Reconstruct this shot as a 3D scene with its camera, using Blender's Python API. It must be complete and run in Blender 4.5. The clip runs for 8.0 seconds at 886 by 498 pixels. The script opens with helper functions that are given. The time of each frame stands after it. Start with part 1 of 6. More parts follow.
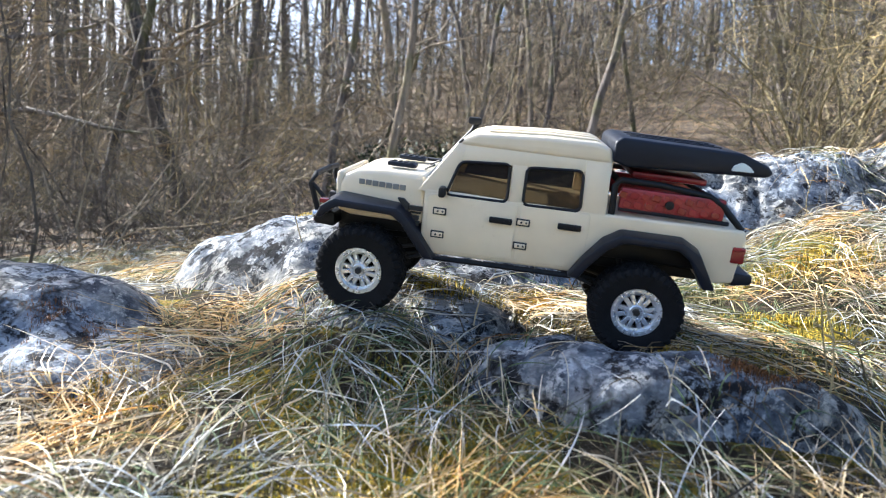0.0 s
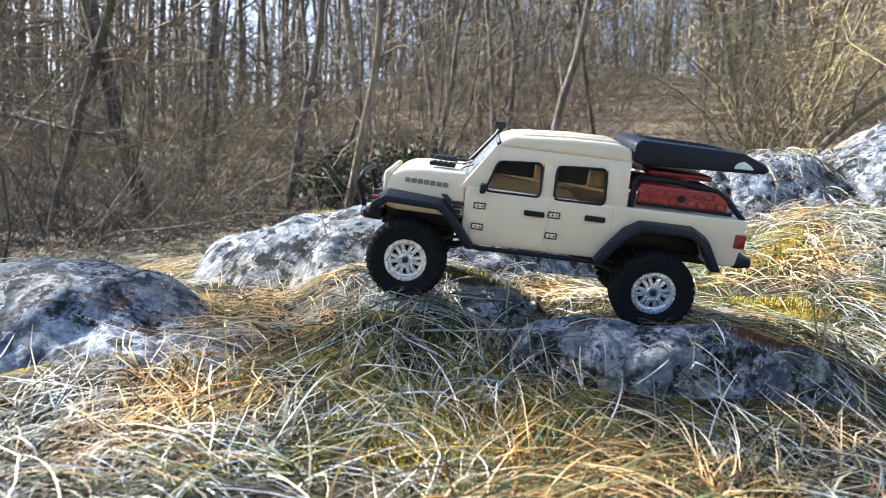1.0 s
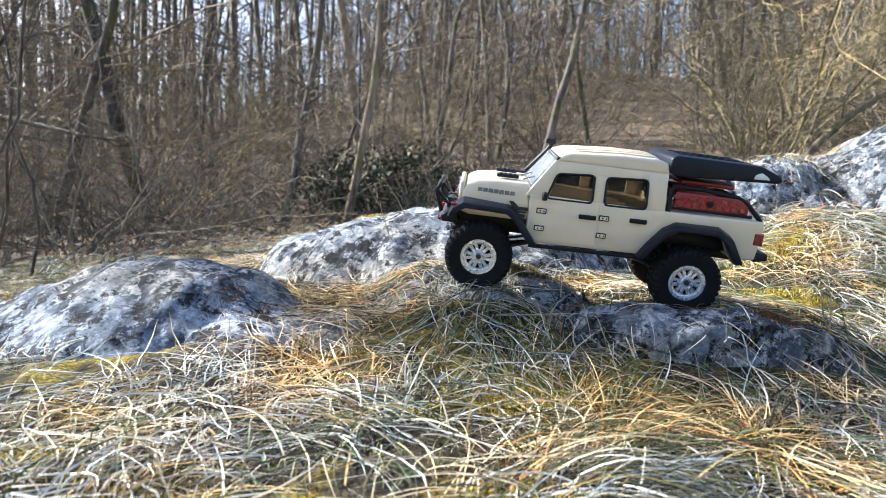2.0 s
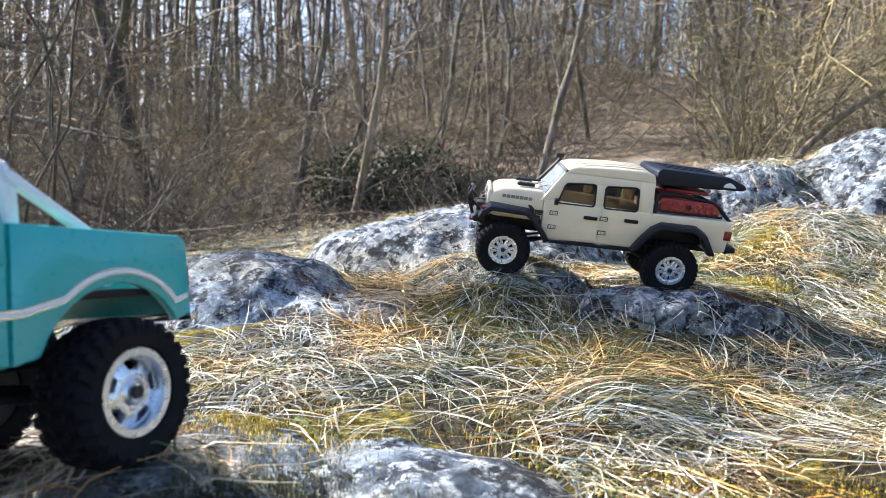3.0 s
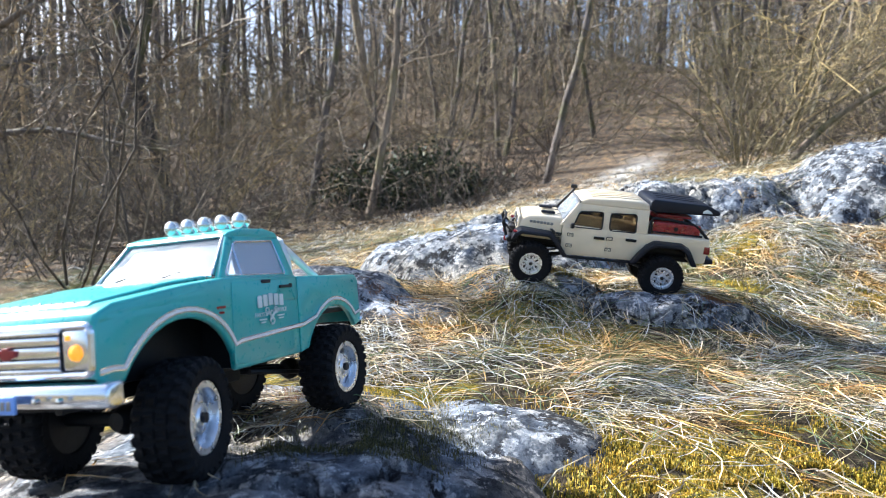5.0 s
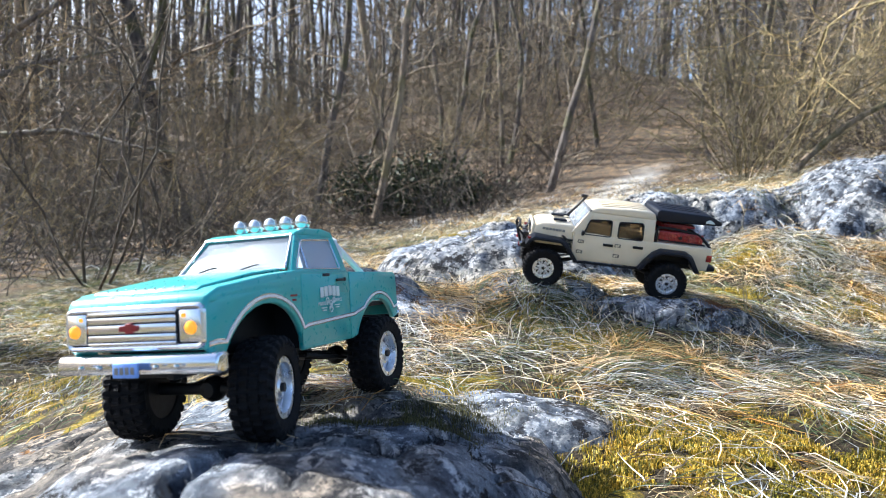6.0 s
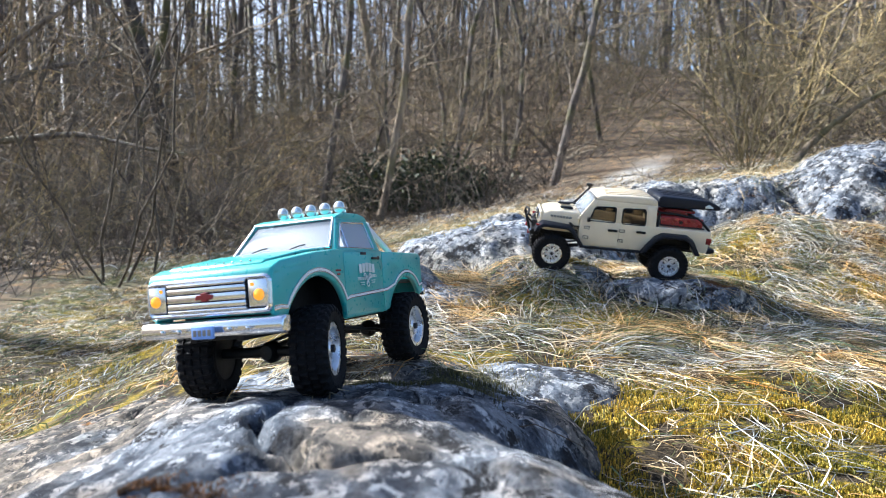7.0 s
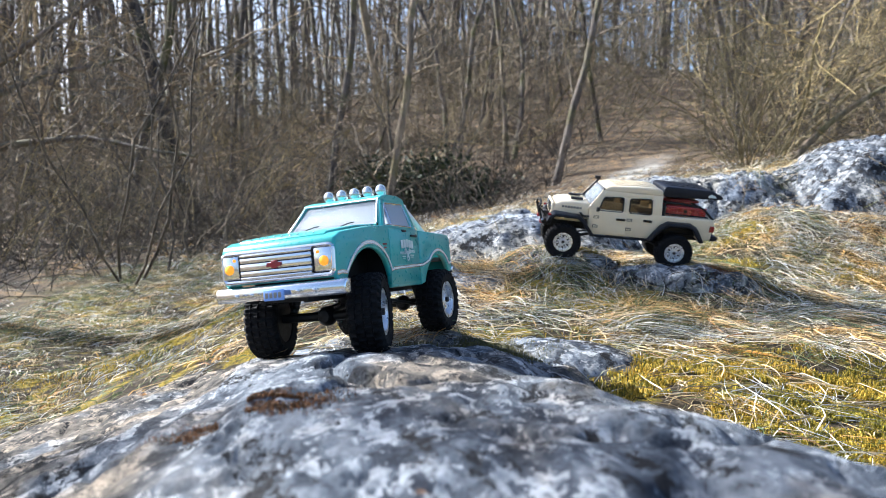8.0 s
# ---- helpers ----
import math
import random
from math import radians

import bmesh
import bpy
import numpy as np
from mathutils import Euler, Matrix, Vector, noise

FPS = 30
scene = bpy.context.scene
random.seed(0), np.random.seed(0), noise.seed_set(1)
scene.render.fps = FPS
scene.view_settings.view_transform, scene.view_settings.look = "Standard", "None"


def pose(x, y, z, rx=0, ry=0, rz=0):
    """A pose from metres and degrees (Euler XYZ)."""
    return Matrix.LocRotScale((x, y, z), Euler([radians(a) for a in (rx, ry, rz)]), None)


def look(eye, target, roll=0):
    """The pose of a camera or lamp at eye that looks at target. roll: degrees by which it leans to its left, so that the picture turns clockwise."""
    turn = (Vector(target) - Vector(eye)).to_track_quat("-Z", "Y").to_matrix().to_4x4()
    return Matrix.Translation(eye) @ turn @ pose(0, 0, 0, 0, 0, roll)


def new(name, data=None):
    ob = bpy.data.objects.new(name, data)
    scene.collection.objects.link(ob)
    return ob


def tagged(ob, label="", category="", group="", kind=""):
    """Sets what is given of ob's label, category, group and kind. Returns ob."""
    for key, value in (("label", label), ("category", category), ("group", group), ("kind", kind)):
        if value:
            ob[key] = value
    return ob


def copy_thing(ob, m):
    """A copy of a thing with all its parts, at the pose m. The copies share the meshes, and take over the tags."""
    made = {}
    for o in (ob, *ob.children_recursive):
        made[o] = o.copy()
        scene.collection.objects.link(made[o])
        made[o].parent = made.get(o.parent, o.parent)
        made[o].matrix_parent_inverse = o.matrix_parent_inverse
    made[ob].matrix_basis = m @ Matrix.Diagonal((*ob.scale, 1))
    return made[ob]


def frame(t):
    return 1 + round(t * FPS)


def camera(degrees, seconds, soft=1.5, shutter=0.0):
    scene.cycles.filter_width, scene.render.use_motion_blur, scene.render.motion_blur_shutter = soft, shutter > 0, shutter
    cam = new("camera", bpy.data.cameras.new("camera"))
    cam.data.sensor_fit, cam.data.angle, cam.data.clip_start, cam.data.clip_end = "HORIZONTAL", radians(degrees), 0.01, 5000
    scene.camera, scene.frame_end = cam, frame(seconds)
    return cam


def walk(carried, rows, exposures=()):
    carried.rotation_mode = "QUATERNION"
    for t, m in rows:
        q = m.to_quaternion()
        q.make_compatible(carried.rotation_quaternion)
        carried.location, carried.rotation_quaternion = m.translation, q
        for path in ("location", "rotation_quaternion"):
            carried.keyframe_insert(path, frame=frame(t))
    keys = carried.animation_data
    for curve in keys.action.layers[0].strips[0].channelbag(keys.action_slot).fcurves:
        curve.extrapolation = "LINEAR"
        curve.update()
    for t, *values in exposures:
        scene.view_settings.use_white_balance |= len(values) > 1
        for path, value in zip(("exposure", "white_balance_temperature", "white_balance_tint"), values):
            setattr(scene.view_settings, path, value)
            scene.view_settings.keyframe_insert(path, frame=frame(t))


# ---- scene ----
cam = camera(70.3, 8.0, 0.9)
ROWS = [
    (0.0, -0.3082, -0.0174, 0.1301, 86.20, -2.27, -0.76),
    (0.5, -0.3280, -0.0363, 0.1323, 86.35, -2.24, -2.72),
    (1.0, -0.3582, -0.0574, 0.1246, 86.43, -1.83, -4.38),
    (1.5, -0.3900, -0.0860, 0.1251, 86.58, -1.56, -5.11),
    (3.0, -0.4607, -0.2414, 0.1296, 86.28, -1.52, -5.13),
    (3.5, -0.4643, -0.2993, 0.1486, 85.67, -0.49, -4.70),
    (4.0, -0.4752, -0.3426, 0.1548, 85.59, -0.42, -4.60),
    (4.5, -0.4975, -0.3742, 0.1640, 85.58, -0.33, -4.66),
    (6.0, -0.5426, -0.4482, 0.1632, 86.40, -1.67, -4.42),
    (6.5, -0.5503, -0.4695, 0.1578, 86.26, -1.19, -4.27),
    (7.0, -0.5591, -0.4943, 0.1549, 86.07, -0.58, -4.13),
    (7.5, -0.5757, -0.5212, 0.1470, 86.21, -0.42, -4.10),
    (8.0, -0.5860, -0.5406, 0.1397, 86.28, -0.17, -4.11),
]
walk(cam, [(t, pose(*row)) for t, *row in ROWS],
     exposures=[(0.0, 2.20), (1.5, 2.04), (4.0, 1.97), (8.0, 1.77)])
scene.view_settings.use_white_balance = True
scene.view_settings.white_balance_temperature = 5450
cam.data.dof.use_dof = True
cam.data.dof.focus_distance = 0.50
cam.data.dof.aperture_fstop = 14.0

# ---- world and sun ----
SUN_TO = Vector((-0.70, 0.44, 0.56)).normalized()
world = bpy.data.worlds.new("sky")
scene.world = world
world.use_nodes = True
wn = world.node_tree.nodes
sky = wn.new("ShaderNodeTexSky")
sky.sky_type, sky.sun_disc = "NISHITA", False
sky.sun_elevation = math.asin(SUN_TO.z)
sky.sun_rotation = math.atan2(SUN_TO.x, SUN_TO.y)
sky.air_density, sky.dust_density, sky.ozone_density = 1.0, 4.0, 0.9
wn["Background"].inputs["Strength"].default_value = 0.075
world.node_tree.links.new(sky.outputs[0], wn["Background"].inputs["Color"])
sun = new("sun", bpy.data.lights.new("sun", "SUN"))
sun.data.energy, sun.data.angle, sun.data.color = 5.0, radians(0.6), (1.0, 0.91, 0.76)
sun.matrix_world = look(SUN_TO * 50, (0, 0, 0))


# ---- materials ----
def node(nt, kind, **kw):
    n = nt.nodes.new(kind)
    for k, v in kw.items():
        n.inputs[k.replace("_", " ")].default_value = v
    return n


def start(name, rough=0.6, metal=0.0, spec=0.5):
    m = bpy.data.materials.new(name)
    m.use_nodes = True
    nt = m.node_tree
    b = nt.nodes["Principled BSDF"]
    b.inputs["Roughness"].default_value, b.inputs["Metallic"].default_value = rough, metal
    b.inputs["Specular IOR Level"].default_value = spec
    return m, nt, b


def ramp(nt, src, stops):
    r = nt.nodes.new("ShaderNodeValToRGB")
    e = r.color_ramp.elements
    while len(e) < len(stops):
        e.new(0.5)
    for k, (p, c) in zip(e, stops):
        k.position, k.color = p, (*c, 1) if len(c) == 3 else c
    nt.links.new(src, r.inputs[0])
    return r.outputs[0]


def mix(nt, fac, a, b, blend="MIX"):
    n = nt.nodes.new("ShaderNodeMix")
    n.data_type, n.blend_type = "RGBA", blend
    for slot, v in ((0, fac), (6, a), (7, b)):
        if isinstance(v, (int, float)):
            n.inputs[slot].default_value = v
        elif isinstance(v, tuple):
            n.inputs[slot].default_value = (*v, 1)
        else:
            nt.links.new(v, n.inputs[slot])
    return n.outputs[2]


def noise_of(nt, vec, scale, detail=4.0, rough=0.55, out="Fac"):
    n = node(nt, "ShaderNodeTexNoise", Scale=scale, Detail=detail, Roughness=rough)
    nt.links.new(vec, n.inputs["Vector"])
    return n.outputs[out]


def place_of(nt):
    return nt.nodes.new("ShaderNodeNewGeometry").outputs["Position"]


def bump(nt, b, heights, dist):
    prev = None
    for h, s in heights:
        n = node(nt, "ShaderNodeBump", Strength=s, Distance=dist)
        nt.links.new(h, n.inputs["Height"])
        if prev:
            nt.links.new(prev, n.inputs["Normal"])
        prev = n.outputs[0]
    nt.links.new(prev, b.inputs["Normal"])


def plain(name, c, rough=0.5, metal=0.0, spec=0.5, var=0.12, scale=60.0, coat=0.0, bumps=0.0):
    """Paint, plastic, rubber or metal with a faint unevenness of tone and gloss, and some dust."""
    m, nt, b = start(name, rough, metal, spec)
    co = nt.nodes.new("ShaderNodeTexCoord").outputs["Object"]
    f = noise_of(nt, co, scale, 6)
    lo, hi = tuple(v * (1 - var) for v in c), tuple(min(1, v * (1 + var)) for v in c)
    nt.links.new(ramp(nt, f, [(0.3, lo), (0.7, hi)]), b.inputs["Base Color"])
    g = noise_of(nt, co, scale * 5, 3)
    mr = node(nt, "ShaderNodeMapRange", To_Min=max(0.02, rough - 0.08), To_Max=min(1, rough + 0.12))
    nt.links.new(g, mr.inputs[0])
    nt.links.new(mr.outputs[0], b.inputs["Roughness"])
    b.inputs["Coat Weight"].default_value = coat
    b.inputs["Coat Roughness"].default_value = 0.12
    if bumps:
        bump(nt, b, [(g, bumps)], 0.0006)
    return m


def rock_material(name, warm, dark, cover=0.49, streak=1.0, pale=1.0):
    """Weathered limestone: blue-grey and pale stains, white lichen, black and rusty spots."""
    m, nt, b = start(name, 0.92, 0.0, 0.25)
    lichen = pale**0.55
    p = place_of(nt)
    grain = nt.nodes.new("ShaderNodeMapping")
    grain.inputs["Rotation"].default_value = (0, 0, radians(8))
    grain.inputs["Scale"].default_value = (streak, 1 / streak, 1.0)
    nt.links.new(p, grain.inputs[0])
    p = grain.outputs[0]
    big, mid = noise_of(nt, p, 9, 5, 0.6), noise_of(nt, p, 38, 8, 0.68)
    fine = noise_of(nt, p, 260, 6, 0.7)
    base = ramp(nt, mid, [(0.38, (0.05 * pale, 0.062 * pale, 0.09 * pale)), (0.47, (0.16 * pale, 0.19 * pale, 0.24 * pale)), (0.57, (0.36 * pale, 0.40 * pale, 0.46 * pale))])
    crust = ramp(nt, noise_of(nt, p, 64, 10, 0.76), [(cover, (0, 0, 0)), (cover + 0.022, (1, 1, 1))])
    col = mix(nt, crust, base, ramp(nt, noise_of(nt, p, 150, 5, 0.7), [(0.35, (0.36 * lichen, 0.40 * lichen, 0.46 * lichen)), (0.6, (0.68 * lichen, 0.72 * lichen, 0.77 * lichen))]))
    if streak > 1.1:
        # the ledge's lower beds: yellow-brown stone, plus warm sunlight put into the colour
        sx = nt.nodes.new("ShaderNodeSeparateXYZ")
        nt.links.new(p, sx.inputs[0])
        ochre_sun = node(nt, "ShaderNodeMapRange", From_Min=-0.62 * streak, From_Max=-0.86 * streak, To_Max=0.18)
        nt.links.new(sx.outputs[0], ochre_sun.inputs[0])
        more = nt.nodes.new("ShaderNodeMath")
        nt.links.new(big, more.inputs[0])
        nt.links.new(ochre_sun.outputs[0], more.inputs[1])
        big = more.outputs[0]
    tan = ramp(nt, big, [(0.45, (0, 0, 0)), (0.58, (0.85, 0.85, 0.85))])
    col = mix(nt, tan, col, mix(nt, 1.0, col, warm, "MULTIPLY"))
    spots = ramp(nt, noise_of(nt, p, 42, 10, 0.8, "Fac"), [(dark, (1, 1, 1)), (dark + 0.025, (0, 0, 0))])
    col = mix(nt, spots, col, (0.022, 0.022, 0.025))
    rust = ramp(nt, noise_of(nt, p, 17, 7, 0.75), [(0.655, (0, 0, 0)), (0.70, (1, 1, 1))])
    col = mix(nt, rust, col, (0.32, 0.15, 0.04))
    col = mix(nt, 0.7, col, ramp(nt, fine, [(0.3, (0.40, 0.40, 0.42)), (0.62, (1.25, 1.25, 1.25))]), "MULTIPLY")
    warp = nt.nodes.new("ShaderNodeVectorMath")
    warp.operation = "MULTIPLY_ADD"
    warp.inputs[1].default_value = (0.06, 0.06, 0.06)
    nt.links.new(noise_of(nt, p, 14, 5, 0.65, "Color"), warp.inputs[0])
    nt.links.new(p, warp.inputs[2])
    vor = nt.nodes.new("ShaderNodeTexVoronoi")
    vor.feature = "DISTANCE_TO_EDGE"
    vor.inputs["Scale"].default_value = 13
    nt.links.new(warp.outputs[0], vor.inputs["Vector"])
    crack = ramp(nt, vor.outputs["Distance"], [(0.0, (0.12, 0.11, 0.10)), (0.035, (1, 1, 1))])
    seams = ramp(nt, noise_of(nt, p, 7, 4), [(0.45, (0, 0, 0)), (0.58, (1, 1, 1))])
    col = mix(nt, seams, col, mix(nt, 1.0, col, crack, "MULTIPLY"))
    nt.links.new(col, b.inputs["Base Color"])
    bump(nt, b, [(mid, 0.9), (noise_of(nt, p, 120, 8, 0.7), 0.8), (fine, 0.45)], 0.009)
    return m


def blade_material(name, stops, trans=0.25, patches=None):
    m, nt, b = start(name, 0.6, 0.0, 0.35)
    geo = nt.nodes.new("ShaderNodeNewGeometry")
    c1 = ramp(nt, geo.outputs["Random Per Island"], stops)
    f = noise_of(nt, geo.outputs["Position"], 90, 3)
    c = mix(nt, 0.5, c1, ramp(nt, f, [(0.3, (0.55, 0.55, 0.55)), (0.7, (1.2, 1.2, 1.15))]), "MULTIPLY")
    if patches:
        lo, hi = patches
        w = ramp(nt, noise_of(nt, geo.outputs["Position"], 9, 4, 0.6), [(0.40, lo), (0.50, (1, 1, 1)), (0.62, hi)])
        c = mix(nt, 1.0, c, w, "MULTIPLY")
    nt.links.new(c, b.inputs["Base Color"])
    t = nt.nodes.new("ShaderNodeBsdfTranslucent")
    nt.links.new(c, t.inputs[0])
    mx = nt.nodes.new("ShaderNodeMixShader")
    mx.inputs[0].default_value = trans
    nt.links.new(b.outputs[0], mx.inputs[1])
    nt.links.new(t.outputs[0], mx.inputs[2])
    nt.links.new(mx.outputs[0], nt.nodes["Material Output"].inputs[0])
    return m


def ground_material():
    """Thatch, moss and soil near by; leaf litter under the wood; a pale trodden path."""
    m, nt, b = start("meadow_soil", 0.95, 0.0, 0.15)
    p = place_of(nt)
    f1, f2, f3 = noise_of(nt, p, 14, 6, 0.65), noise_of(nt, p, 130, 6, 0.7), noise_of(nt, p, 420, 4, 0.7)
    # darkened so that the shade between the blades is in the colour
    thatch = ramp(nt, f2, [(0.34, (0.014, 0.011, 0.007)), (0.52, (0.045, 0.035, 0.022)), (0.70, (0.15, 0.115, 0.07))])
    moss = ramp(nt, f3, [(0.35, (0.05, 0.055, 0.010)), (0.5, (0.20, 0.16, 0.02)), (0.64, (0.52, 0.33, 0.03))])
    near = mix(nt, ramp(nt, f1, [(0.5, (0, 0, 0)), (0.58, (1, 1, 1))]), thatch, moss)
    lit = ramp(nt, noise_of(nt, p, 9, 9, 0.75), [(0.32, (0.026, 0.021, 0.017)), (0.46, (0.092, 0.072, 0.054)), (0.57, (0.20, 0.145, 0.09)), (0.66, (0.42, 0.23, 0.085))])
    s = nt.nodes.new("ShaderNodeSeparateXYZ")
    nt.links.new(p, s.inputs[0])
    wob = nt.nodes.new("ShaderNodeMath")
    wob.operation = "MULTIPLY_ADD"
    wob.inputs[1].default_value = 1.6
    nt.links.new(noise_of(nt, p, 1.3, 4), wob.inputs[0])
    nt.links.new(s.outputs[1], wob.inputs[2])
    ahead = node(nt, "ShaderNodeMapRange", From_Min=1.8, From_Max=6.8, To_Max=1.75)
    nt.links.new(s.outputs[1], ahead.inputs[0])
    behind = node(nt, "ShaderNodeMapRange", From_Min=0.5, From_Max=-4.5, To_Max=-2.2)
    nt.links.new(s.outputs[1], behind.inputs[0])
    curve = nt.nodes.new("ShaderNodeMath")
    nt.links.new(ahead.outputs[0], curve.inputs[0])
    nt.links.new(behind.outputs[0], curve.inputs[1])
    aside = nt.nodes.new("ShaderNodeMath")
    aside.operation = "SUBTRACT"
    nt.links.new(curve.outputs[0], aside.inputs[0])
    nt.links.new(s.outputs[0], aside.inputs[1])
    aside_wob = nt.nodes.new("ShaderNodeMath")
    aside_wob.operation = "MULTIPLY_ADD"
    aside_wob.inputs[1].default_value = 0.8
    nt.links.new(noise_of(nt, p, 1.7, 7, 0.62), aside_wob.inputs[0])
    nt.links.new(aside.outputs[0], aside_wob.inputs[2])
    left = node(nt, "ShaderNodeMapRange", From_Min=1.86, From_Max=2.06)
    nt.links.new(aside_wob.outputs[0], left.inputs[0])
    back = node(nt, "ShaderNodeMapRange", From_Min=3.3, From_Max=4.3)
    nt.links.new(wob.outputs[0], back.inputs[0])
    wood = nt.nodes.new("ShaderNodeMath")
    wood.operation = "MAXIMUM"
    nt.links.new(left.outputs[0], wood.inputs[0])
    nt.links.new(back.outputs[0], wood.inputs[1])
    grassy = ramp(nt, noise_of(nt, p, 30, 8, 0.75), [(0.36, (0.06, 0.055, 0.028)), (0.50, (0.27, 0.23, 0.13)), (0.60, (0.24, 0.22, 0.15)), (0.68, (0.13, 0.16, 0.06))])
    broad = ramp(nt, noise_of(nt, p, 2.2, 6, 0.65), [(0.38, (0.35, 0.42, 0.30)), (0.5, (0.8, 0.8, 0.75)), (0.62, (1.0, 0.9, 0.75))])
    grassy = mix(nt, 1.0, grassy, broad, "MULTIPLY")
    away = nt.nodes.new("ShaderNodeVectorMath")
    away.operation = "DISTANCE"
    away.inputs[1].default_value = (-0.3, 0.4, 0)
    nt.links.new(p, away.inputs[0])
    mid = node(nt, "ShaderNodeMapRange", From_Min=1.0, From_Max=1.8)
    nt.links.new(away.outputs["Value"], mid.inputs[0])
    col = mix(nt, mid.outputs[0], near, grassy)
    col = mix(nt, wood.outputs[0], col, lit)
    lane = nt.nodes.new("ShaderNodeMath")
    lane.operation = "MULTIPLY_ADD"
    lane.inputs[1].default_value = -0.50
    nt.links.new(s.outputs[1], lane.inputs[0])
    nt.links.new(s.outputs[0], lane.inputs[2])
    off = nt.nodes.new("ShaderNodeMath")
    off.operation = "SUBTRACT"
    off.inputs[1].default_value = -0.89
    nt.links.new(lane.outputs[0], off.inputs[0])
    gap = nt.nodes.new("ShaderNodeMath")
    gap.operation = "ABSOLUTE"
    nt.links.new(off.outputs[0], gap.inputs[0])
    wob2 = nt.nodes.new("ShaderNodeMath")
    wob2.operation = "MULTIPLY_ADD"
    wob2.inputs[1].default_value = 0.5
    nt.links.new(noise_of(nt, p, 3.5, 5), wob2.inputs[0])
    nt.links.new(gap.outputs[0], wob2.inputs[2])
    trod = node(nt, "ShaderNodeMapRange", From_Min=0.56, From_Max=0.30, To_Max=0.92)
    nt.links.new(wob2.outputs[0], trod.inputs[0])
    past = node(nt, "ShaderNodeMapRange", From_Min=2.0, From_Max=2.8)
    nt.links.new(s.outputs[1], past.inputs[0])
    upto = node(nt, "ShaderNodeMapRange", From_Min=6.6, From_Max=4.8)
    nt.links.new(s.outputs[1], upto.inputs[0])
    lost = nt.nodes.new("ShaderNodeMath")
    lost.operation = "MULTIPLY"
    nt.links.new(past.outputs[0], lost.inputs[0])
    nt.links.new(upto.outputs[0], lost.inputs[1])
    both = nt.nodes.new("ShaderNodeMath")
    both.operation = "MULTIPLY"
    nt.links.new(trod.outputs[0], both.inputs[0])
    nt.links.new(lost.outputs[0], both.inputs[1])
    col = mix(nt, both.outputs[0], col, ramp(nt, noise_of(nt, p, 22, 7, 0.7), [(0.35, (0.26, 0.24, 0.20)), (0.62, (0.66, 0.63, 0.57))]))
    nt.links.new(col, b.inputs["Base Color"])
    bump(nt, b, [(f2, 0.8), (f3, 0.5)], 0.008)
    return m


def bark_material(name, dark, light, moss=0.0):
    m, nt, b = start(name, 0.9, 0.0, 0.2)
    p = place_of(nt)
    mp = nt.nodes.new("ShaderNodeMapping")
    mp.inputs["Scale"].default_value = (1, 1, 0.18)
    nt.links.new(p, mp.inputs[0])
    f = noise_of(nt, mp.outputs[0], 26, 7, 0.7)
    col = ramp(nt, f, [(0.32, dark), (0.66, light)])
    oi = nt.nodes.new("ShaderNodeObjectInfo").outputs["Random"]
    col = mix(nt, 0.7, col, ramp(nt, oi, [(0.0, (0.22, 0.21, 0.23)), (0.5, (0.72, 0.69, 0.70)), (0.8, (1.1, 1.02, 0.92)), (1.0, (1.9, 1.65, 1.25))]), "MULTIPLY")
    if moss:
        g = ramp(nt, noise_of(nt, p, 4, 5), [(0.5, (0, 0, 0)), (0.62, (moss, moss, moss))])
        col = mix(nt, g, col, (0.12, 0.13, 0.02))
    nt.links.new(col, b.inputs["Base Color"])
    bump(nt, b, [(f, 0.8)], 0.02)
    return m


def glass_material(name, tint, alpha, rough=0.03, face_tone=(0.05, 0.05, 0.055), haze=0.0):
    """Thin clear plastic: see-through with a glossy face."""
    m = bpy.data.materials.new(name)
    m.use_nodes = True
    nt = m.node_tree
    nt.nodes.clear()
    out, tr, gl, mx, fr = (nt.nodes.new("ShaderNode" + k) for k in ("OutputMaterial", "BsdfTransparent", "BsdfPrincipled", "MixShader", "Fresnel"))
    tr.inputs[0].default_value = (*tint, 1)
    gl.inputs["Base Color"].default_value = (*face_tone, 1)
    gl.inputs["Roughness"].default_value = rough
    fr.inputs[0].default_value = 1.5
    ad = nt.nodes.new("ShaderNodeMath")
    ad.inputs[1].default_value = alpha
    nt.links.new(fr.outputs[0], ad.inputs[0])
    nt.links.new(ad.outputs[0], mx.inputs[0])
    nt.links.new(tr.outputs[0], mx.inputs[1])
    nt.links.new(gl.outputs[0], mx.inputs[2])
    if haze:
        milk, both = nt.nodes.new("ShaderNodeBsdfTranslucent"), nt.nodes.new("ShaderNodeMixShader")
        milk.inputs[0].default_value = (0.80, 0.83, 0.88, 1)
        both.inputs[0].default_value = haze
        nt.links.new(tr.outputs[0], both.inputs[1])
        nt.links.new(milk.outputs[0], both.inputs[2])
        nt.links.new(both.outputs[0], mx.inputs[1])
    nt.links.new(mx.outputs[0], out.inputs[0])
    return m


def glow(name, c, power):
    m, nt, b = start(name, 0.25)
    b.inputs["Base Color"].default_value = (*c, 1)
    b.inputs["Emission Color"].default_value = (*c, 1)
    b.inputs["Emission Strength"].default_value = power
    return m


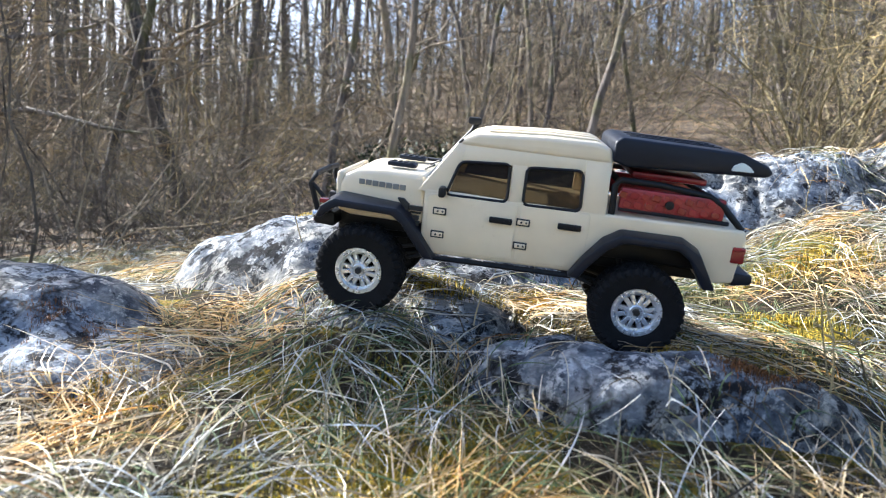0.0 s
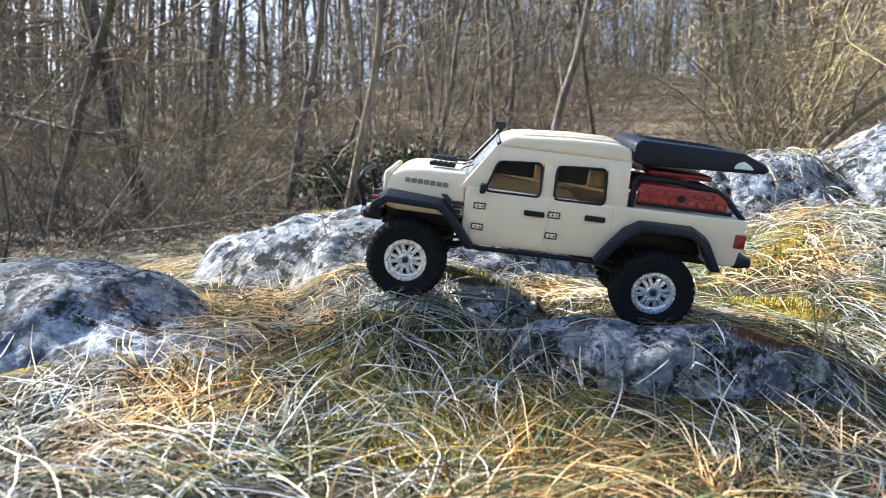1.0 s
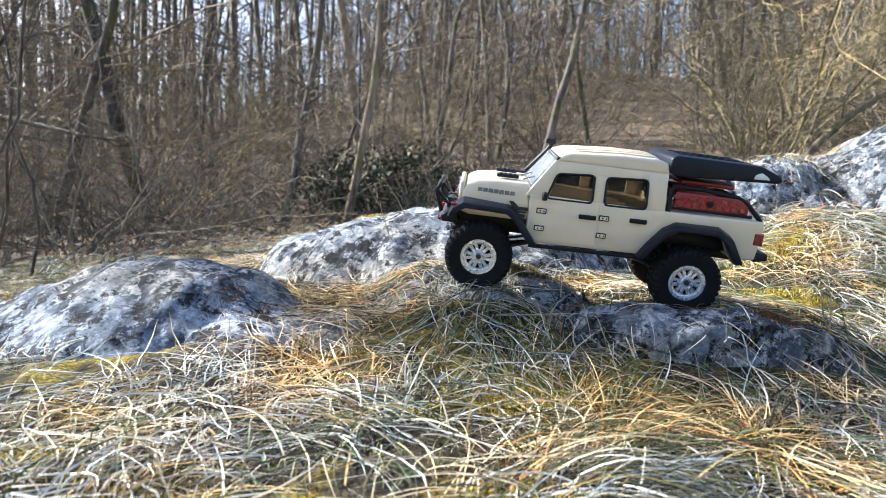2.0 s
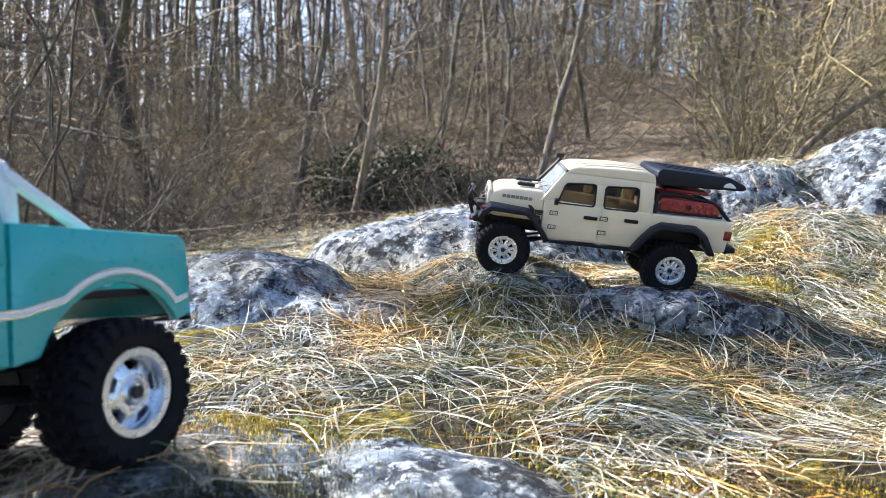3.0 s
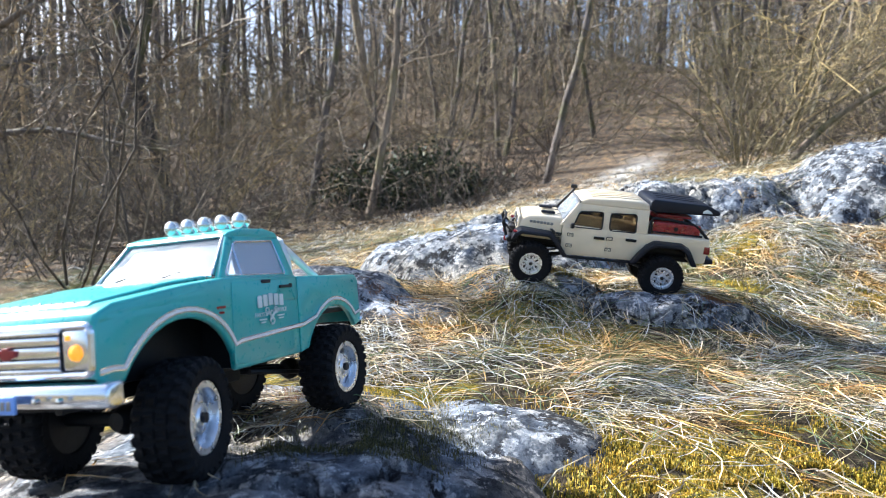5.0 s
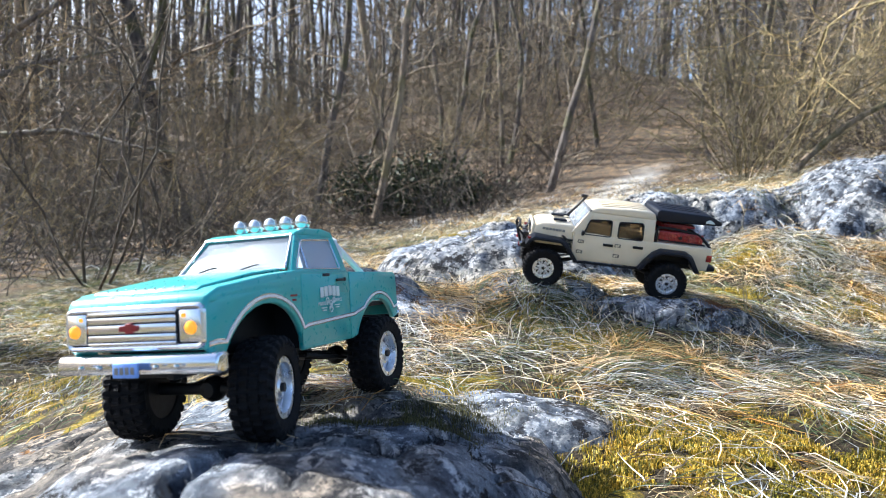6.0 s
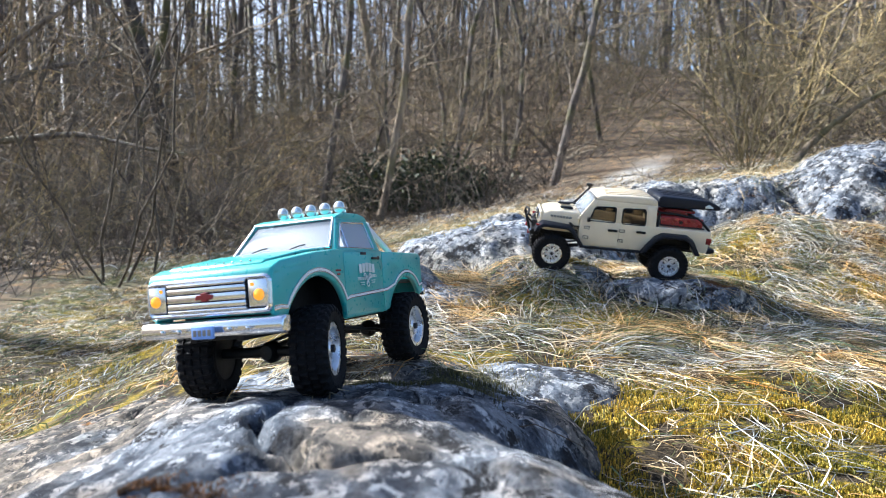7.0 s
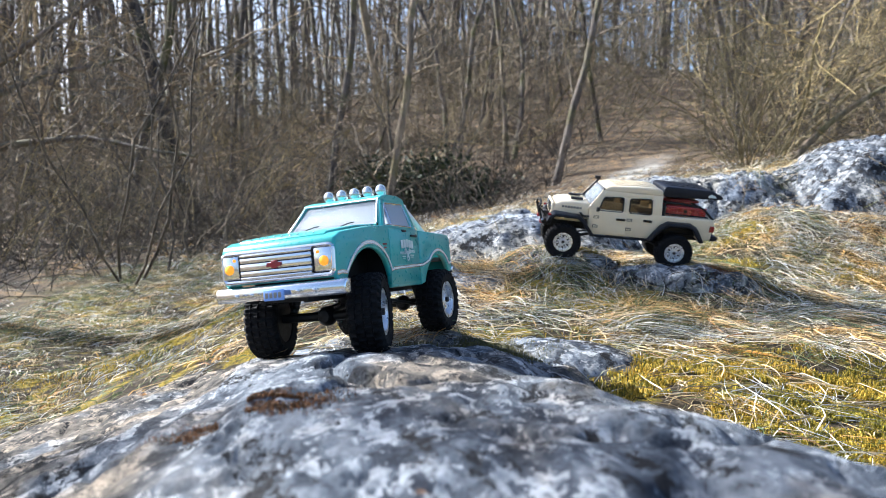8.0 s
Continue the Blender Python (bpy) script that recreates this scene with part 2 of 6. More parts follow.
ROCK = rock_material("lichen_limestone", (1.0, 0.86, 0.66), 0.44, 0.515, 1.0, 0.88)
ROCK_WARM = rock_material("warm_limestone", (1.0, 0.74, 0.48), 0.42, 0.53, 1.25, 0.67)
ROCK_SPOT = rock_material("spotted_boulder_limestone", (1.0, 0.93, 0.84), 0.455, 0.52, 1.0, 0.62)
GROUND = ground_material()
# the last pair tints the straw in patches: shade as blue, sun as gold
DRY = blade_material("dry_grass_blade", [(0.0, (0.05, 0.04, 0.025)), (0.30, (0.14, 0.115, 0.08)), (0.46, (0.46, 0.38, 0.25)), (0.60, (0.86, 0.74, 0.50)), (0.74, (0.78, 0.78, 0.76)), (0.86, (0.70, 0.70, 0.70)), (0.95, (0.72, 0.50, 0.16)), (1.0, (0.42, 0.2, 0.09))], 0.25, ((0.66, 0.72, 0.78), (1.06, 0.82, 0.46)))
GREEN = blade_material("green_grass_blade", [(0.0, (0.05, 0.085, 0.035)), (0.45, (0.11, 0.16, 0.065)), (0.75, (0.24, 0.25, 0.10)), (1.0, (0.42, 0.36, 0.17))])
MOSS = blade_material("yellow_moss", [(0.0, (0.07, 0.08, 0.01)), (0.3, (0.22, 0.185, 0.02)), (0.6, (0.48, 0.33, 0.025)), (1.0, (0.72, 0.50, 0.06))], 0.35, ((0.62, 0.72, 0.6), (1.0, 0.9, 0.8)))
RUSTMOSS = blade_material("rusty_moss", [(0.0, (0.05, 0.03, 0.012)), (0.5, (0.16, 0.07, 0.02)), (1.0, (0.30, 0.12, 0.03))], 0.1)
DARKMOSS = blade_material("dark_green_moss", [(0.0, (0.02, 0.02, 0.008)), (0.6, (0.07, 0.07, 0.02)), (1.0, (0.16, 0.14, 0.03))], 0.1)
BARK = bark_material("grey_brown_bark", (0.028, 0.025, 0.024), (0.27, 0.24, 0.21), 0.4)
BARK_PALE = bark_material("pale_bark", (0.18, 0.145, 0.10), (0.46, 0.38, 0.26), 0.2)
TWIG = bark_material("brown_twig", (0.034, 0.030, 0.027), (0.37, 0.32, 0.24))
TWIG_YELLOW = bark_material("straw_twig", (0.10, 0.085, 0.050), (0.42, 0.36, 0.20))
EVERGREEN = blade_material("dark_evergreen_leaf", [(0.0, (0.012, 0.02, 0.008)), (0.7, (0.035, 0.05, 0.02)), (1.0, (0.09, 0.10, 0.03))], 0.1)

CREAM = plain("cream_paint", (0.78, 0.67, 0.48), 0.3, var=0.04, coat=0.4)
TEAL = plain("teal_paint", (0.055, 0.41, 0.39), 0.28, var=0.05, coat=0.5)
BLACK = plain("black_plastic", (0.006, 0.0065, 0.008), 0.5, spec=0.3, var=0.2)
SLATE = plain("slate_plastic", (0.007, 0.010, 0.019), 0.40, spec=0.3, var=0.12)
RUBBER = plain("tyre_rubber", (0.007, 0.007, 0.008), 0.8, spec=0.22, var=0.35, scale=160, bumps=0.4)
RIMWHITE = plain("satin_silver_rim", (0.78, 0.80, 0.84), 0.27, 0.8, var=0.06)
CHROME = plain("chrome", (0.78, 0.80, 0.83), 0.12, 0.95, var=0.05)
WHITE = plain("white_trim", (0.78, 0.80, 0.80), 0.35, var=0.04)
GREYPRINT = plain("grey_print", (0.22, 0.215, 0.20), 0.5)
BLACKPRINT = plain("black_print", (0.02, 0.02, 0.02), 0.5)
WHITEPRINT = plain("white_print", (0.72, 0.80, 0.78), 0.5, var=0.15)
RED = plain("red_plastic", (0.27, 0.010, 0.018), 0.3, var=0.2, scale=120, coat=0.3)
REDDARK = plain("dark_red_lens", (0.22, 0.01, 0.012), 0.2, coat=0.5)
PLATEBLUE = plain("pale_blue_plate", (0.22, 0.38, 0.80), 0.4)
STEEL = plain("dark_steel", (0.035, 0.035, 0.038), 0.45, 0.5)
AMBER = glow("amber_lamp", (1.0, 0.36, 0.02), 0.24)
GLASS_DARK = glass_material("smoked_window", (0.40, 0.38, 0.33), 0.12, 0.05)
# grey face colour stands in for the sky reflected in the panes
GLASS = glass_material("clear_window", (0.84, 0.86, 0.88), 0.34, 0.12, (0.30, 0.33, 0.37))
GLASS_HAZY = glass_material("hazy_side_window", (0.84, 0.86, 0.88), 0.38, 0.12, (0.62, 0.66, 0.74), 0.5)
LENS = plain("silver_lamp_lens", (0.55, 0.57, 0.60), 0.18, 0.75, var=0.08)


# ---- ground and rock heights ----
def lattice(ix, iy, seed):
    h = np.sin(ix * 127.1 + iy * 311.7 + seed * 74.7) * 43758.5453
    return h - np.floor(h)


def vnoise(x, y, seed=0):
    ix, iy = np.floor(x), np.floor(y)
    fx, fy = x - ix, y - iy
    fx, fy = fx * fx * (3 - 2 * fx), fy * fy * (3 - 2 * fy)
    a, b = lattice(ix, iy, seed), lattice(ix + 1, iy, seed)
    c, d = lattice(ix, iy + 1, seed), lattice(ix + 1, iy + 1, seed)
    return (a + (b - a) * fx) * (1 - fy) + (c + (d - c) * fx) * fy - 0.5


def fbm(x, y, scale, octaves=4, gain=0.5, seed=0):
    out, amp = 0.0, 1.0
    for k in range(octaves):
        out = out + amp * vnoise(x * scale + 3.7 * k, y * scale - 1.9 * k, seed + k)
        scale, amp = scale * 2.03, amp * gain
    return out


def step(v):
    v = np.clip(v, 0, 1)
    return v * v * (3 - 2 * v)


def soft(v, w):
    return 0.5 * (v + np.sqrt(v * v + w * w))


# where the tyres press on the ground: x, y and height
SEATS = ((-0.194, 0.328, 0.052), (-0.350, 0.352, 0.067), (-0.184, 0.400, 0.0655), (-0.340, 0.424, 0.0805),
         (-0.6035, -0.1352, 0.0455), (-0.6723, -0.1054, 0.0361), (-0.5523, -0.0168, 0.0361), (-0.6211, 0.0130, 0.0267))


def settle(x, y, z, sink=0.0, r=0.032):
    """The surface worn and pressed to the tyres' height where they stand."""
    for sx, sy, sz in SEATS:
        d = np.sqrt((x - sx) ** 2 + (y - sy) ** 2)
        z = z + (sz - sink - z) * np.exp(-((d / r) ** 3))
    return z


def ground_z(x, y):
    near = -0.003 + 0.08 * np.clip(y, -0.4, 0.45) + 0.035 * np.exp(-(((x + 0.31) / 0.24) ** 2 + ((y - 0.56) / 0.24) ** 2))
    back = step((y + 1.9) / 1.2)
    near = near - 0.018 * step((x + 0.12) / 0.2) * step((0.42 - y) / 0.15) * back
    near = near + 0.10 * step((y - 0.38) / 0.27) * step((x + 0.1) / 0.25)
    near = near - 0.15 * step((-0.62 - x) / 0.5) * (0.15 + 0.85 * back)
    near = near + 0.011 * np.exp(-(((x + 0.215) / 0.10) ** 2 + ((y - 0.245) / 0.06) ** 2))
    near = near + 0.014 * np.exp(-(((x + 0.33) / 0.12) ** 2 + ((y + 0.10) / 0.14) ** 2))
    near = near + 0.018 * np.exp(-((x + 0.093) ** 2 + (y - 0.36) ** 2) / 0.06**2)
    far = -0.13 + 0.22 * soft(x + 0.9, 0.5) / (1 + 0.05 * np.maximum(0, x))
    far = far + 0.29 * soft(y - 6.5, 1.5) * (0.78 + 0.36 * step((x + 6) / 7) - 0.34 * step((x - 4) / 8)) / (1 + 0.008 * np.maximum(0, y - 6))
    far = far + 0.05 * fbm(x, y, 0.9, 3, seed=5) * step((y - 2) / 3)
    w = step((y - 0.85) / 0.8)
    z = near * (1 - w) + far * w
    z = z + 0.010 * fbm(x, y, 9, 4, 0.55, seed=2)
    return settle(x, y, z, 0.004, 0.05)


def dome(x, y, cx, cy, ax, ay, turn, power=3.0):
    """1 in the middle of an oval, 0 at its rim, below 0 outside."""
    c, s = math.cos(radians(turn)), math.sin(radians(turn))
    u, v = ((x - cx) * c + (y - cy) * s) / ax, (-(x - cx) * s + (y - cy) * c) / ay
    wob = 1 + 0.22 * vnoise(x * 11, y * 11, 9) + 0.12 * vnoise(x * 31, y * 31, 4)
    r = np.sqrt(u * u + v * v) * wob
    return 1 - r**power


def crag(x, y, scale, amp, seed):
    """Ledges and cracks of weathered rock."""
    a = fbm(x, y, scale, 5, 0.55, seed)
    ridge = 0.5 - np.abs(fbm(x, y, scale * 0.7, 3, 0.5, seed + 20)) * 2
    return amp * (a - 0.35 * np.clip(ridge - 0.35, 0, 1) * 2.2)


def blend(a, b, k):
    h = np.clip(0.5 + 0.5 * (a - b) / k, 0, 1)
    return b + (a - b) * h + k * h * (1 - h)


def groove(x, y, scale, seed, width, depth):
    """Winding crevices."""
    return -depth * np.exp(-((fbm(x, y, scale, 4, 0.5, seed) / width) ** 2)) * step(0.5 + 2.5 * vnoise(x * scale * 1.3, y * scale * 1.3, seed + 9))


def slab_z(x, y):
    a = 0.02 + 0.105 * np.clip(dome(x, y, -0.345, 0.66, 0.235, 0.26, 0, 4.5), -5, 1)
    a = a - 0.09 * np.clip(-0.38 - x, 0, 1) - 0.07 * np.clip(0.58 - y, 0, 1)
    b = -0.01 + 0.072 * np.clip(dome(x, y, -0.205, 0.303, 0.135, 0.062, -16, 4.5), -5, 1) - 0.10 * np.clip(x + 0.205, 0, 1)
    c = 0.0 + 0.075 * np.clip(dome(x, y, -0.49, 0.61, 0.085, 0.075, 20, 3.5), -5, 1)
    e = 0.01 + 0.066 * np.clip(dome(x, y, -0.345, 0.44, 0.15, 0.13, -25, 4.5), -5, 1) - 0.10 * np.clip(-0.36 - x, 0, 1)
    z = blend(blend(a, blend(b, e, 0.02), 0.025), c, 0.01) + crag(x, y, 11, 0.020, 3) + groove(x, y, 9, 81, 0.03, 0.012) + 0.003 * fbm(x, y, 60, 3, seed=7)
    return settle(x, y, z)


def truck_slab_z(x, y):
    z = 0.074 - 0.33 * soft(-0.63 - x, 0.06) - 0.125 * soft(y + 0.32, 0.08)
    z = z + 0.006 + 0.0075 * np.exp(-((x + 0.645) ** 2 + (y + 0.15) ** 2) / 0.06**2) - 0.0105 * np.exp(-((x + 0.59) ** 2 + (y + 0.025) ** 2) / 0.06**2)
    edge = -0.555 + 0.03 * vnoise(y * 9, y * 3, 11) + 0.11 * step((-0.19 - y) / 0.2)
    z = z - 0.30 * soft(x - edge, 0.025) - 0.9 * soft(x - edge - 0.03 - 0.09 * step((y + 0.22) / 0.16) - 0.04 * vnoise(x * 14, y * 14, 19), 0.012)
    back = 0.12 + 0.45 * np.clip(-0.62 - x, 0, 0.5) + 0.05 * vnoise(x * 8, x * 2, 12)
    z = z - 0.6 * soft(y - back, 0.02)
    z = z - 0.5 * soft(-1.30 + 0.25 * vnoise(x * 4, y * 4, 14) - x, 0.04) - 0.4 * soft(-0.86 + 0.3 * vnoise(x * 4 + 9, y * 4, 16) - y, 0.04)
    z = z + crag(x * 1.25, y * 0.7, 5, 0.011, 13)
    # thin worn beds, stepping down the slope
    bed = (z + 0.006 * fbm(x * 1.6, y * 0.35, 14, 3, 0.5, 18)) / 0.011
    worn = (np.floor(bed) + step((bed - np.floor(bed) - 0.7) / 0.3)) * 0.011
    left = step((-0.62 - x) / 0.12)
    part_of = 0.12 + 0.68 * left
    z = z + (worn - z) * part_of
    z = z + crag(x * 1.5, y * 0.6, 26, 0.0036, 15) + 0.0022 * np.abs(fbm(x, y, 34, 4, 0.6, 41)) + 0.003 * fbm(x * 1.8, y * 0.4, 26, 4, 0.6, 28) + groove(x * 1.3, y * 0.8, 6, 92, 0.022, 0.018) + left * groove(x * 2.2, y * 0.55, 9, 97, 0.04, 0.010) + groove(x, y, 15, 95, 0.03, 0.006) + 0.0015 * fbm(x, y, 70, 3, seed=17)
    return settle(x, y, z)


def spur_z(x, y):
    a = -0.02 + 0.034 * np.clip(dome(x, y, -0.445, 0.025, 0.105, 0.072, -20, 5.0), -5, 1)
    return a + crag(x, y, 14, 0.008, 23) + 0.003 * fbm(x, y, 60, 3, seed=27)


def patch_z(x, y):
    a = -0.02 + 0.064 * np.clip(dome(x, y, -0.49, 0.345, 0.095, 0.078, 15, 3.6), -5, 1)
    b = -0.03 + 0.108 * np.clip(dome(x, y, -0.60, 0.42, 0.19, 0.15, 8, 2.1), -5, 1)
    return blend(a, b, 0.015) + crag(x, y, 12, 0.016, 33) + groove(x, y, 10, 83, 0.03, 0.010) + 0.002 * fbm(x, y, 60, 3, seed=37)


def ridge_z(x, y):
    a = 0.09 + 0.130 * np.clip(dome(x, y, 0.14, 0.87, 0.28, 0.135, -9), -5, 1)
    b = 0.04 + 0.145 * np.clip(dome(x, y, -0.12, 0.93, 0.17, 0.08, -6), -5, 1)
    c = 0.06 + 0.12 * np.clip(dome(x, y, -0.03, 0.79, 0.045, 0.04, 0, 2.2), -5, 1)
    d = 0.05 + 0.11 * np.clip(dome(x, y, 0.25, 1.15, 0.40, 0.13, -4), -5, 1)
    return blend(np.maximum(a, d), np.maximum(b, c), 0.012) + crag(x, y, 13, 0.022, 43) + groove(x, y * 1.5, 8, 87, 0.04, 0.025) + 0.004 * fbm(x, y, 60, 3, seed=47)


def blue_rock_z(x, y):
    a = -0.02 + 0.165 * np.clip(dome(x, y, -0.30, 0.985, 0.105, 0.06, -5), -5, 1)
    return a + crag(x, y, 13, 0.016, 53) + 0.003 * fbm(x, y, 60, 3, seed=57)


def boulder_z(x, y):
    a = 0.09 + 0.225 * np.clip(dome(x, y, 0.53, 0.83, 0.38, 0.27, 6, 2.8), -5, 1)
    a = a - 0.10 * np.clip(0.45 - x, 0, 1)
    return a + crag(x, y, 6, 0.028, 63) + groove(x, y, 7, 85, 0.03, 0.016) + 0.006 * fbm(x, y, 45, 4, seed=67)


def far_outcrop_z(x, y):
    a = 0.05 + 0.34 * np.clip(dome(x, y, 1.55, 3.3, 0.8, 0.35, 8), -5, 1)
    return a + crag(x, y, 4, 0.06, 73)


ROCKS = [slab_z, truck_slab_z, spur_z, patch_z, ridge_z, blue_rock_z, boulder_z]


def rock_top(x, y):
    return np.maximum.reduce([f(x, y) for f in ROCKS])


def surface(x, y):
    return np.maximum(ground_z(x, y), rock_top(x, y))


def mesh_from(name, verts, quads, mats, smooth=True, slots=None):
    me = bpy.data.meshes.new(name)
    n, k = len(quads), quads.shape[1]
    me.vertices.add(len(verts))
    me.vertices.foreach_set("co", np.asarray(verts, np.float32).ravel())
    me.loops.add(n * k)
    me.loops.foreach_set("vertex_index", np.asarray(quads, np.int32).ravel())
    me.polygons.add(n)
    me.polygons.foreach_set("loop_start", np.arange(0, n * k, k, dtype=np.int32))
    me.polygons.foreach_set("use_smooth", np.full(n, smooth))
    if slots is not None:
        me.polygons.foreach_set("material_index", np.asarray(slots, np.int32))
    me.update(calc_edges=True)
    me.validate()
    for m in mats:
        me.materials.append(m)
    return me


def grid_quads(nx, ny):
    i = np.arange(nx * ny).reshape(ny, nx)
    return np.stack([i[:-1, :-1], i[:-1, 1:], i[1:, 1:], i[1:, :-1]], -1).reshape(-1, 4)


def spread(lo, hi, stp, far, growth=1.16):
    core = np.arange(lo, hi + stp / 2, stp)
    out, d, side = [], stp, []
    while (out[-1] if out else 0) < far:
        d *= growth
        out.append((out[-1] if out else 0) + d)
    side = np.array(out)
    return np.concatenate([lo - side[::-1], core, hi + side])


gx, gy = spread(-1.5, 1.0, 0.011, 400), spread(-0.7, 1.6, 0.011, 400)
GX, GY = np.meshgrid(gx, gy)
GZ = ground_z(GX.ravel(), GY.ravel())
ground = new("ground", mesh_from("ground", np.stack([GX.ravel(), GY.ravel(), GZ], 1), grid_quads(len(gx), len(gy)), [GROUND]))
tagged(ground, "sloping meadow soil under thatch, with leaf litter beneath the wood", "ground", kind="structure")


def largest(mask):
    """The largest connected patch of a grid of cells."""
    label = np.where(mask, np.arange(1, mask.size + 1).reshape(mask.shape), 0)
    while True:
        wide = np.pad(label, 1)
        near = np.maximum.reduce([wide[1:-1, 1:-1], wide[:-2, 1:-1], wide[2:, 1:-1], wide[1:-1, :-2], wide[1:-1, 2:]]) * mask
        near = np.maximum(near, np.where(mask, near.ravel()[np.maximum(near - 1, 0)], 0))
        if (near == label).all():
            break
        label = near
    names, counts = np.unique(label[label > 0], return_counts=True)
    return label == names[counts.argmax()]


def rock(name, fn, x0, x1, y0, y1, stp, mat, label):
    xs, ys = np.arange(x0, x1, stp), np.arange(y0, y1, stp)
    X, Y = (a.ravel() for a in np.meshgrid(xs, ys))
    g = ground_z(X, Y)
    Z = fn(X, Y)
    q = grid_quads(len(xs), len(ys))
    q = q[largest((Z[q] > g[q] - 0.022).any(1).reshape(len(ys) - 1, len(xs) - 1)).ravel()]
    e = np.concatenate([q[:, [0, 1]], q[:, [1, 2]], q[:, [2, 3]], q[:, [3, 0]]])
    key = np.sort(e, 1) @ np.array([len(X), 1])
    _, inv, cnt = np.unique(key, return_inverse=True, return_counts=True)
    rim = e[cnt[inv] == 1]
    n = len(X)
    low = np.minimum(Z, g) - 0.05
    sides = np.stack([rim[:, 1], rim[:, 0], rim[:, 0] + n, rim[:, 1] + n], 1)
    allq = np.concatenate([q, sides])
    used = np.unique(allq)
    back = np.zeros(2 * n, np.int64)
    back[used] = np.arange(len(used))
    V = np.concatenate([np.stack([X, Y, Z], 1), np.stack([X, Y, low], 1)])[used]
    ob = new(name, mesh_from(name, V, back[allq], [mat]))
    return tagged(ob, label, "rock")


rock("rock_slab", slab_z, -0.62, 0.02, 0.26, 0.95, 0.0042, ROCK, "long grey limestone slab with white lichen under the cream truck")
rock("rock_ledge", truck_slab_z, -1.75, -0.28, -1.4, 0.5, 0.0056, ROCK_WARM, "wide weathered limestone ledge sloping away under the teal truck")
rock("rock", spur_z, -0.58, -0.31, -0.08, 0.14, 0.0036, ROCK, "low blue-grey limestone spur at the edge of the grass")
rock("rock", patch_z, -0.84, -0.34, 0.22, 0.62, 0.0040, ROCK, "flat pale limestone showing through the dry grass")
rock("rock_ridge", ridge_z, -0.32, 0.70, 0.72, 1.32, 0.0052, ROCK, "layered grey limestone ridge with dark hollows and a round lobe")
rock("rock", blue_rock_z, -0.43, -0.17, 0.90, 1.07, 0.0042, ROCK, "low bluish limestone block behind the slab")
rock("boulder", boulder_z, 0.09, 0.99, 0.54, 1.16, 0.0052, ROCK_SPOT, "big pale limestone boulder with black and rusty lichen spots")
rock("rock_outcrop", far_outcrop_z, 0.6, 2.5, 2.8, 3.8, 0.03, ROCK, "far grey rock outcrop beside the path")


# ---- mesh helpers for the model trucks, in millimetres: x ahead, y to the left, z up from the axles ----
MM = 0.001


def finish(bm, name, mat, parent, label="", smooth=True):
    bmesh.ops.recalc_face_normals(bm, faces=bm.faces)
    me = bpy.data.meshes.new(name)
    bm.to_mesh(me)
    bm.free()
    me.materials.append(mat)
    me.polygons.foreach_set("use_smooth", np.full(len(me.polygons), smooth))
    if smooth:
        me.set_sharp_from_angle(angle=radians(38))
    ob = new(name, me)
    ob.parent = parent
    if label:
        ob["label"] = label
    return ob


def part(name, bm, mat, parent, label=""):
    return finish(bm, name, mat, parent, label)


def round_off(bm, faces, width, seg):
    edges = set()
    for f in faces:
        for e in f.edges:
            if len(e.link_faces) == 2 and e.calc_face_angle(0) > radians(28):
                edges.add(e)
    bmesh.ops.bevel(bm, geom=list(edges), offset=width * MM, segments=seg, profile=0.5, affect="EDGES", clamp_overlap=True)


def prism(bm, poly, y0, y1, bevel=0.0, seg=2, fn=None):
    """A side outline of (x, z) drawn out from y0 to y1; fn may then bend its points."""
    tmp = bmesh.new()
    a = [tmp.verts.new((x * MM, y0 * MM, z * MM)) for x, z in poly]
    b = [tmp.verts.new((x * MM, y1 * MM, z * MM)) for x, z in poly]
    faces = [tmp.faces.new(a), tmp.faces.new(b[::-1])]
    n = len(poly)
    for i in range(n):
        faces.append(tmp.faces.new((a[i], b[i], b[(i + 1) % n], a[(i + 1) % n])))
    bmesh.ops.recalc_face_normals(tmp, faces=tmp.faces)
    if bevel:
        round_off(tmp, faces, bevel, seg)
    if fn:
        for v in tmp.verts:
            v.co = Vector(fn(*(v.co / MM))) * MM
    pour(bm, tmp)
    return bm


def pour(bm, tmp):
    me = bpy.data.meshes.new("pour")
    tmp.to_mesh(me)
    tmp.free()
    bm.from_mesh(me)
    bpy.data.meshes.remove(me)


def block(bm, x0, x1, y0, y1, z0, z1, bevel=0.5, seg=2, fn=None):
    return prism(bm, [(x0, z0), (x1, z0), (x1, z1), (x0, z1)], y0, y1, bevel, seg, fn)


def tube(bm, pts, r, sides=8, cap=True, taper=None):
    """A round bar along points, in millimetres."""
    rings = []
    P = [Vector(p) for p in pts]
    for i, p in enumerate(P):
        d = (P[min(i + 1, len(P) - 1)] - P[max(i - 1, 0)]).normalized()
        u = d.cross(Vector((0, 0, 1)) if abs(d.z) < 0.9 else Vector((1, 0, 0))).normalized()
        w = d.cross(u)
        rr = r if taper is None else r + (taper - r) * i / (len(P) - 1)
        rings.append([bm.verts.new((p + (u * math.cos(k * math.tau / sides) + w * math.sin(k * math.tau / sides)) * rr) * MM) for k in range(sides)])
    for a, b in zip(rings, rings[1:]):
        for k in range(sides):
            bm.faces.new((a[k], a[(k + 1) % sides], b[(k + 1) % sides], b[k]))
    if cap:
        bm.faces.new(rings[0][::-1])
        bm.faces.new(rings[-1])
    return bm


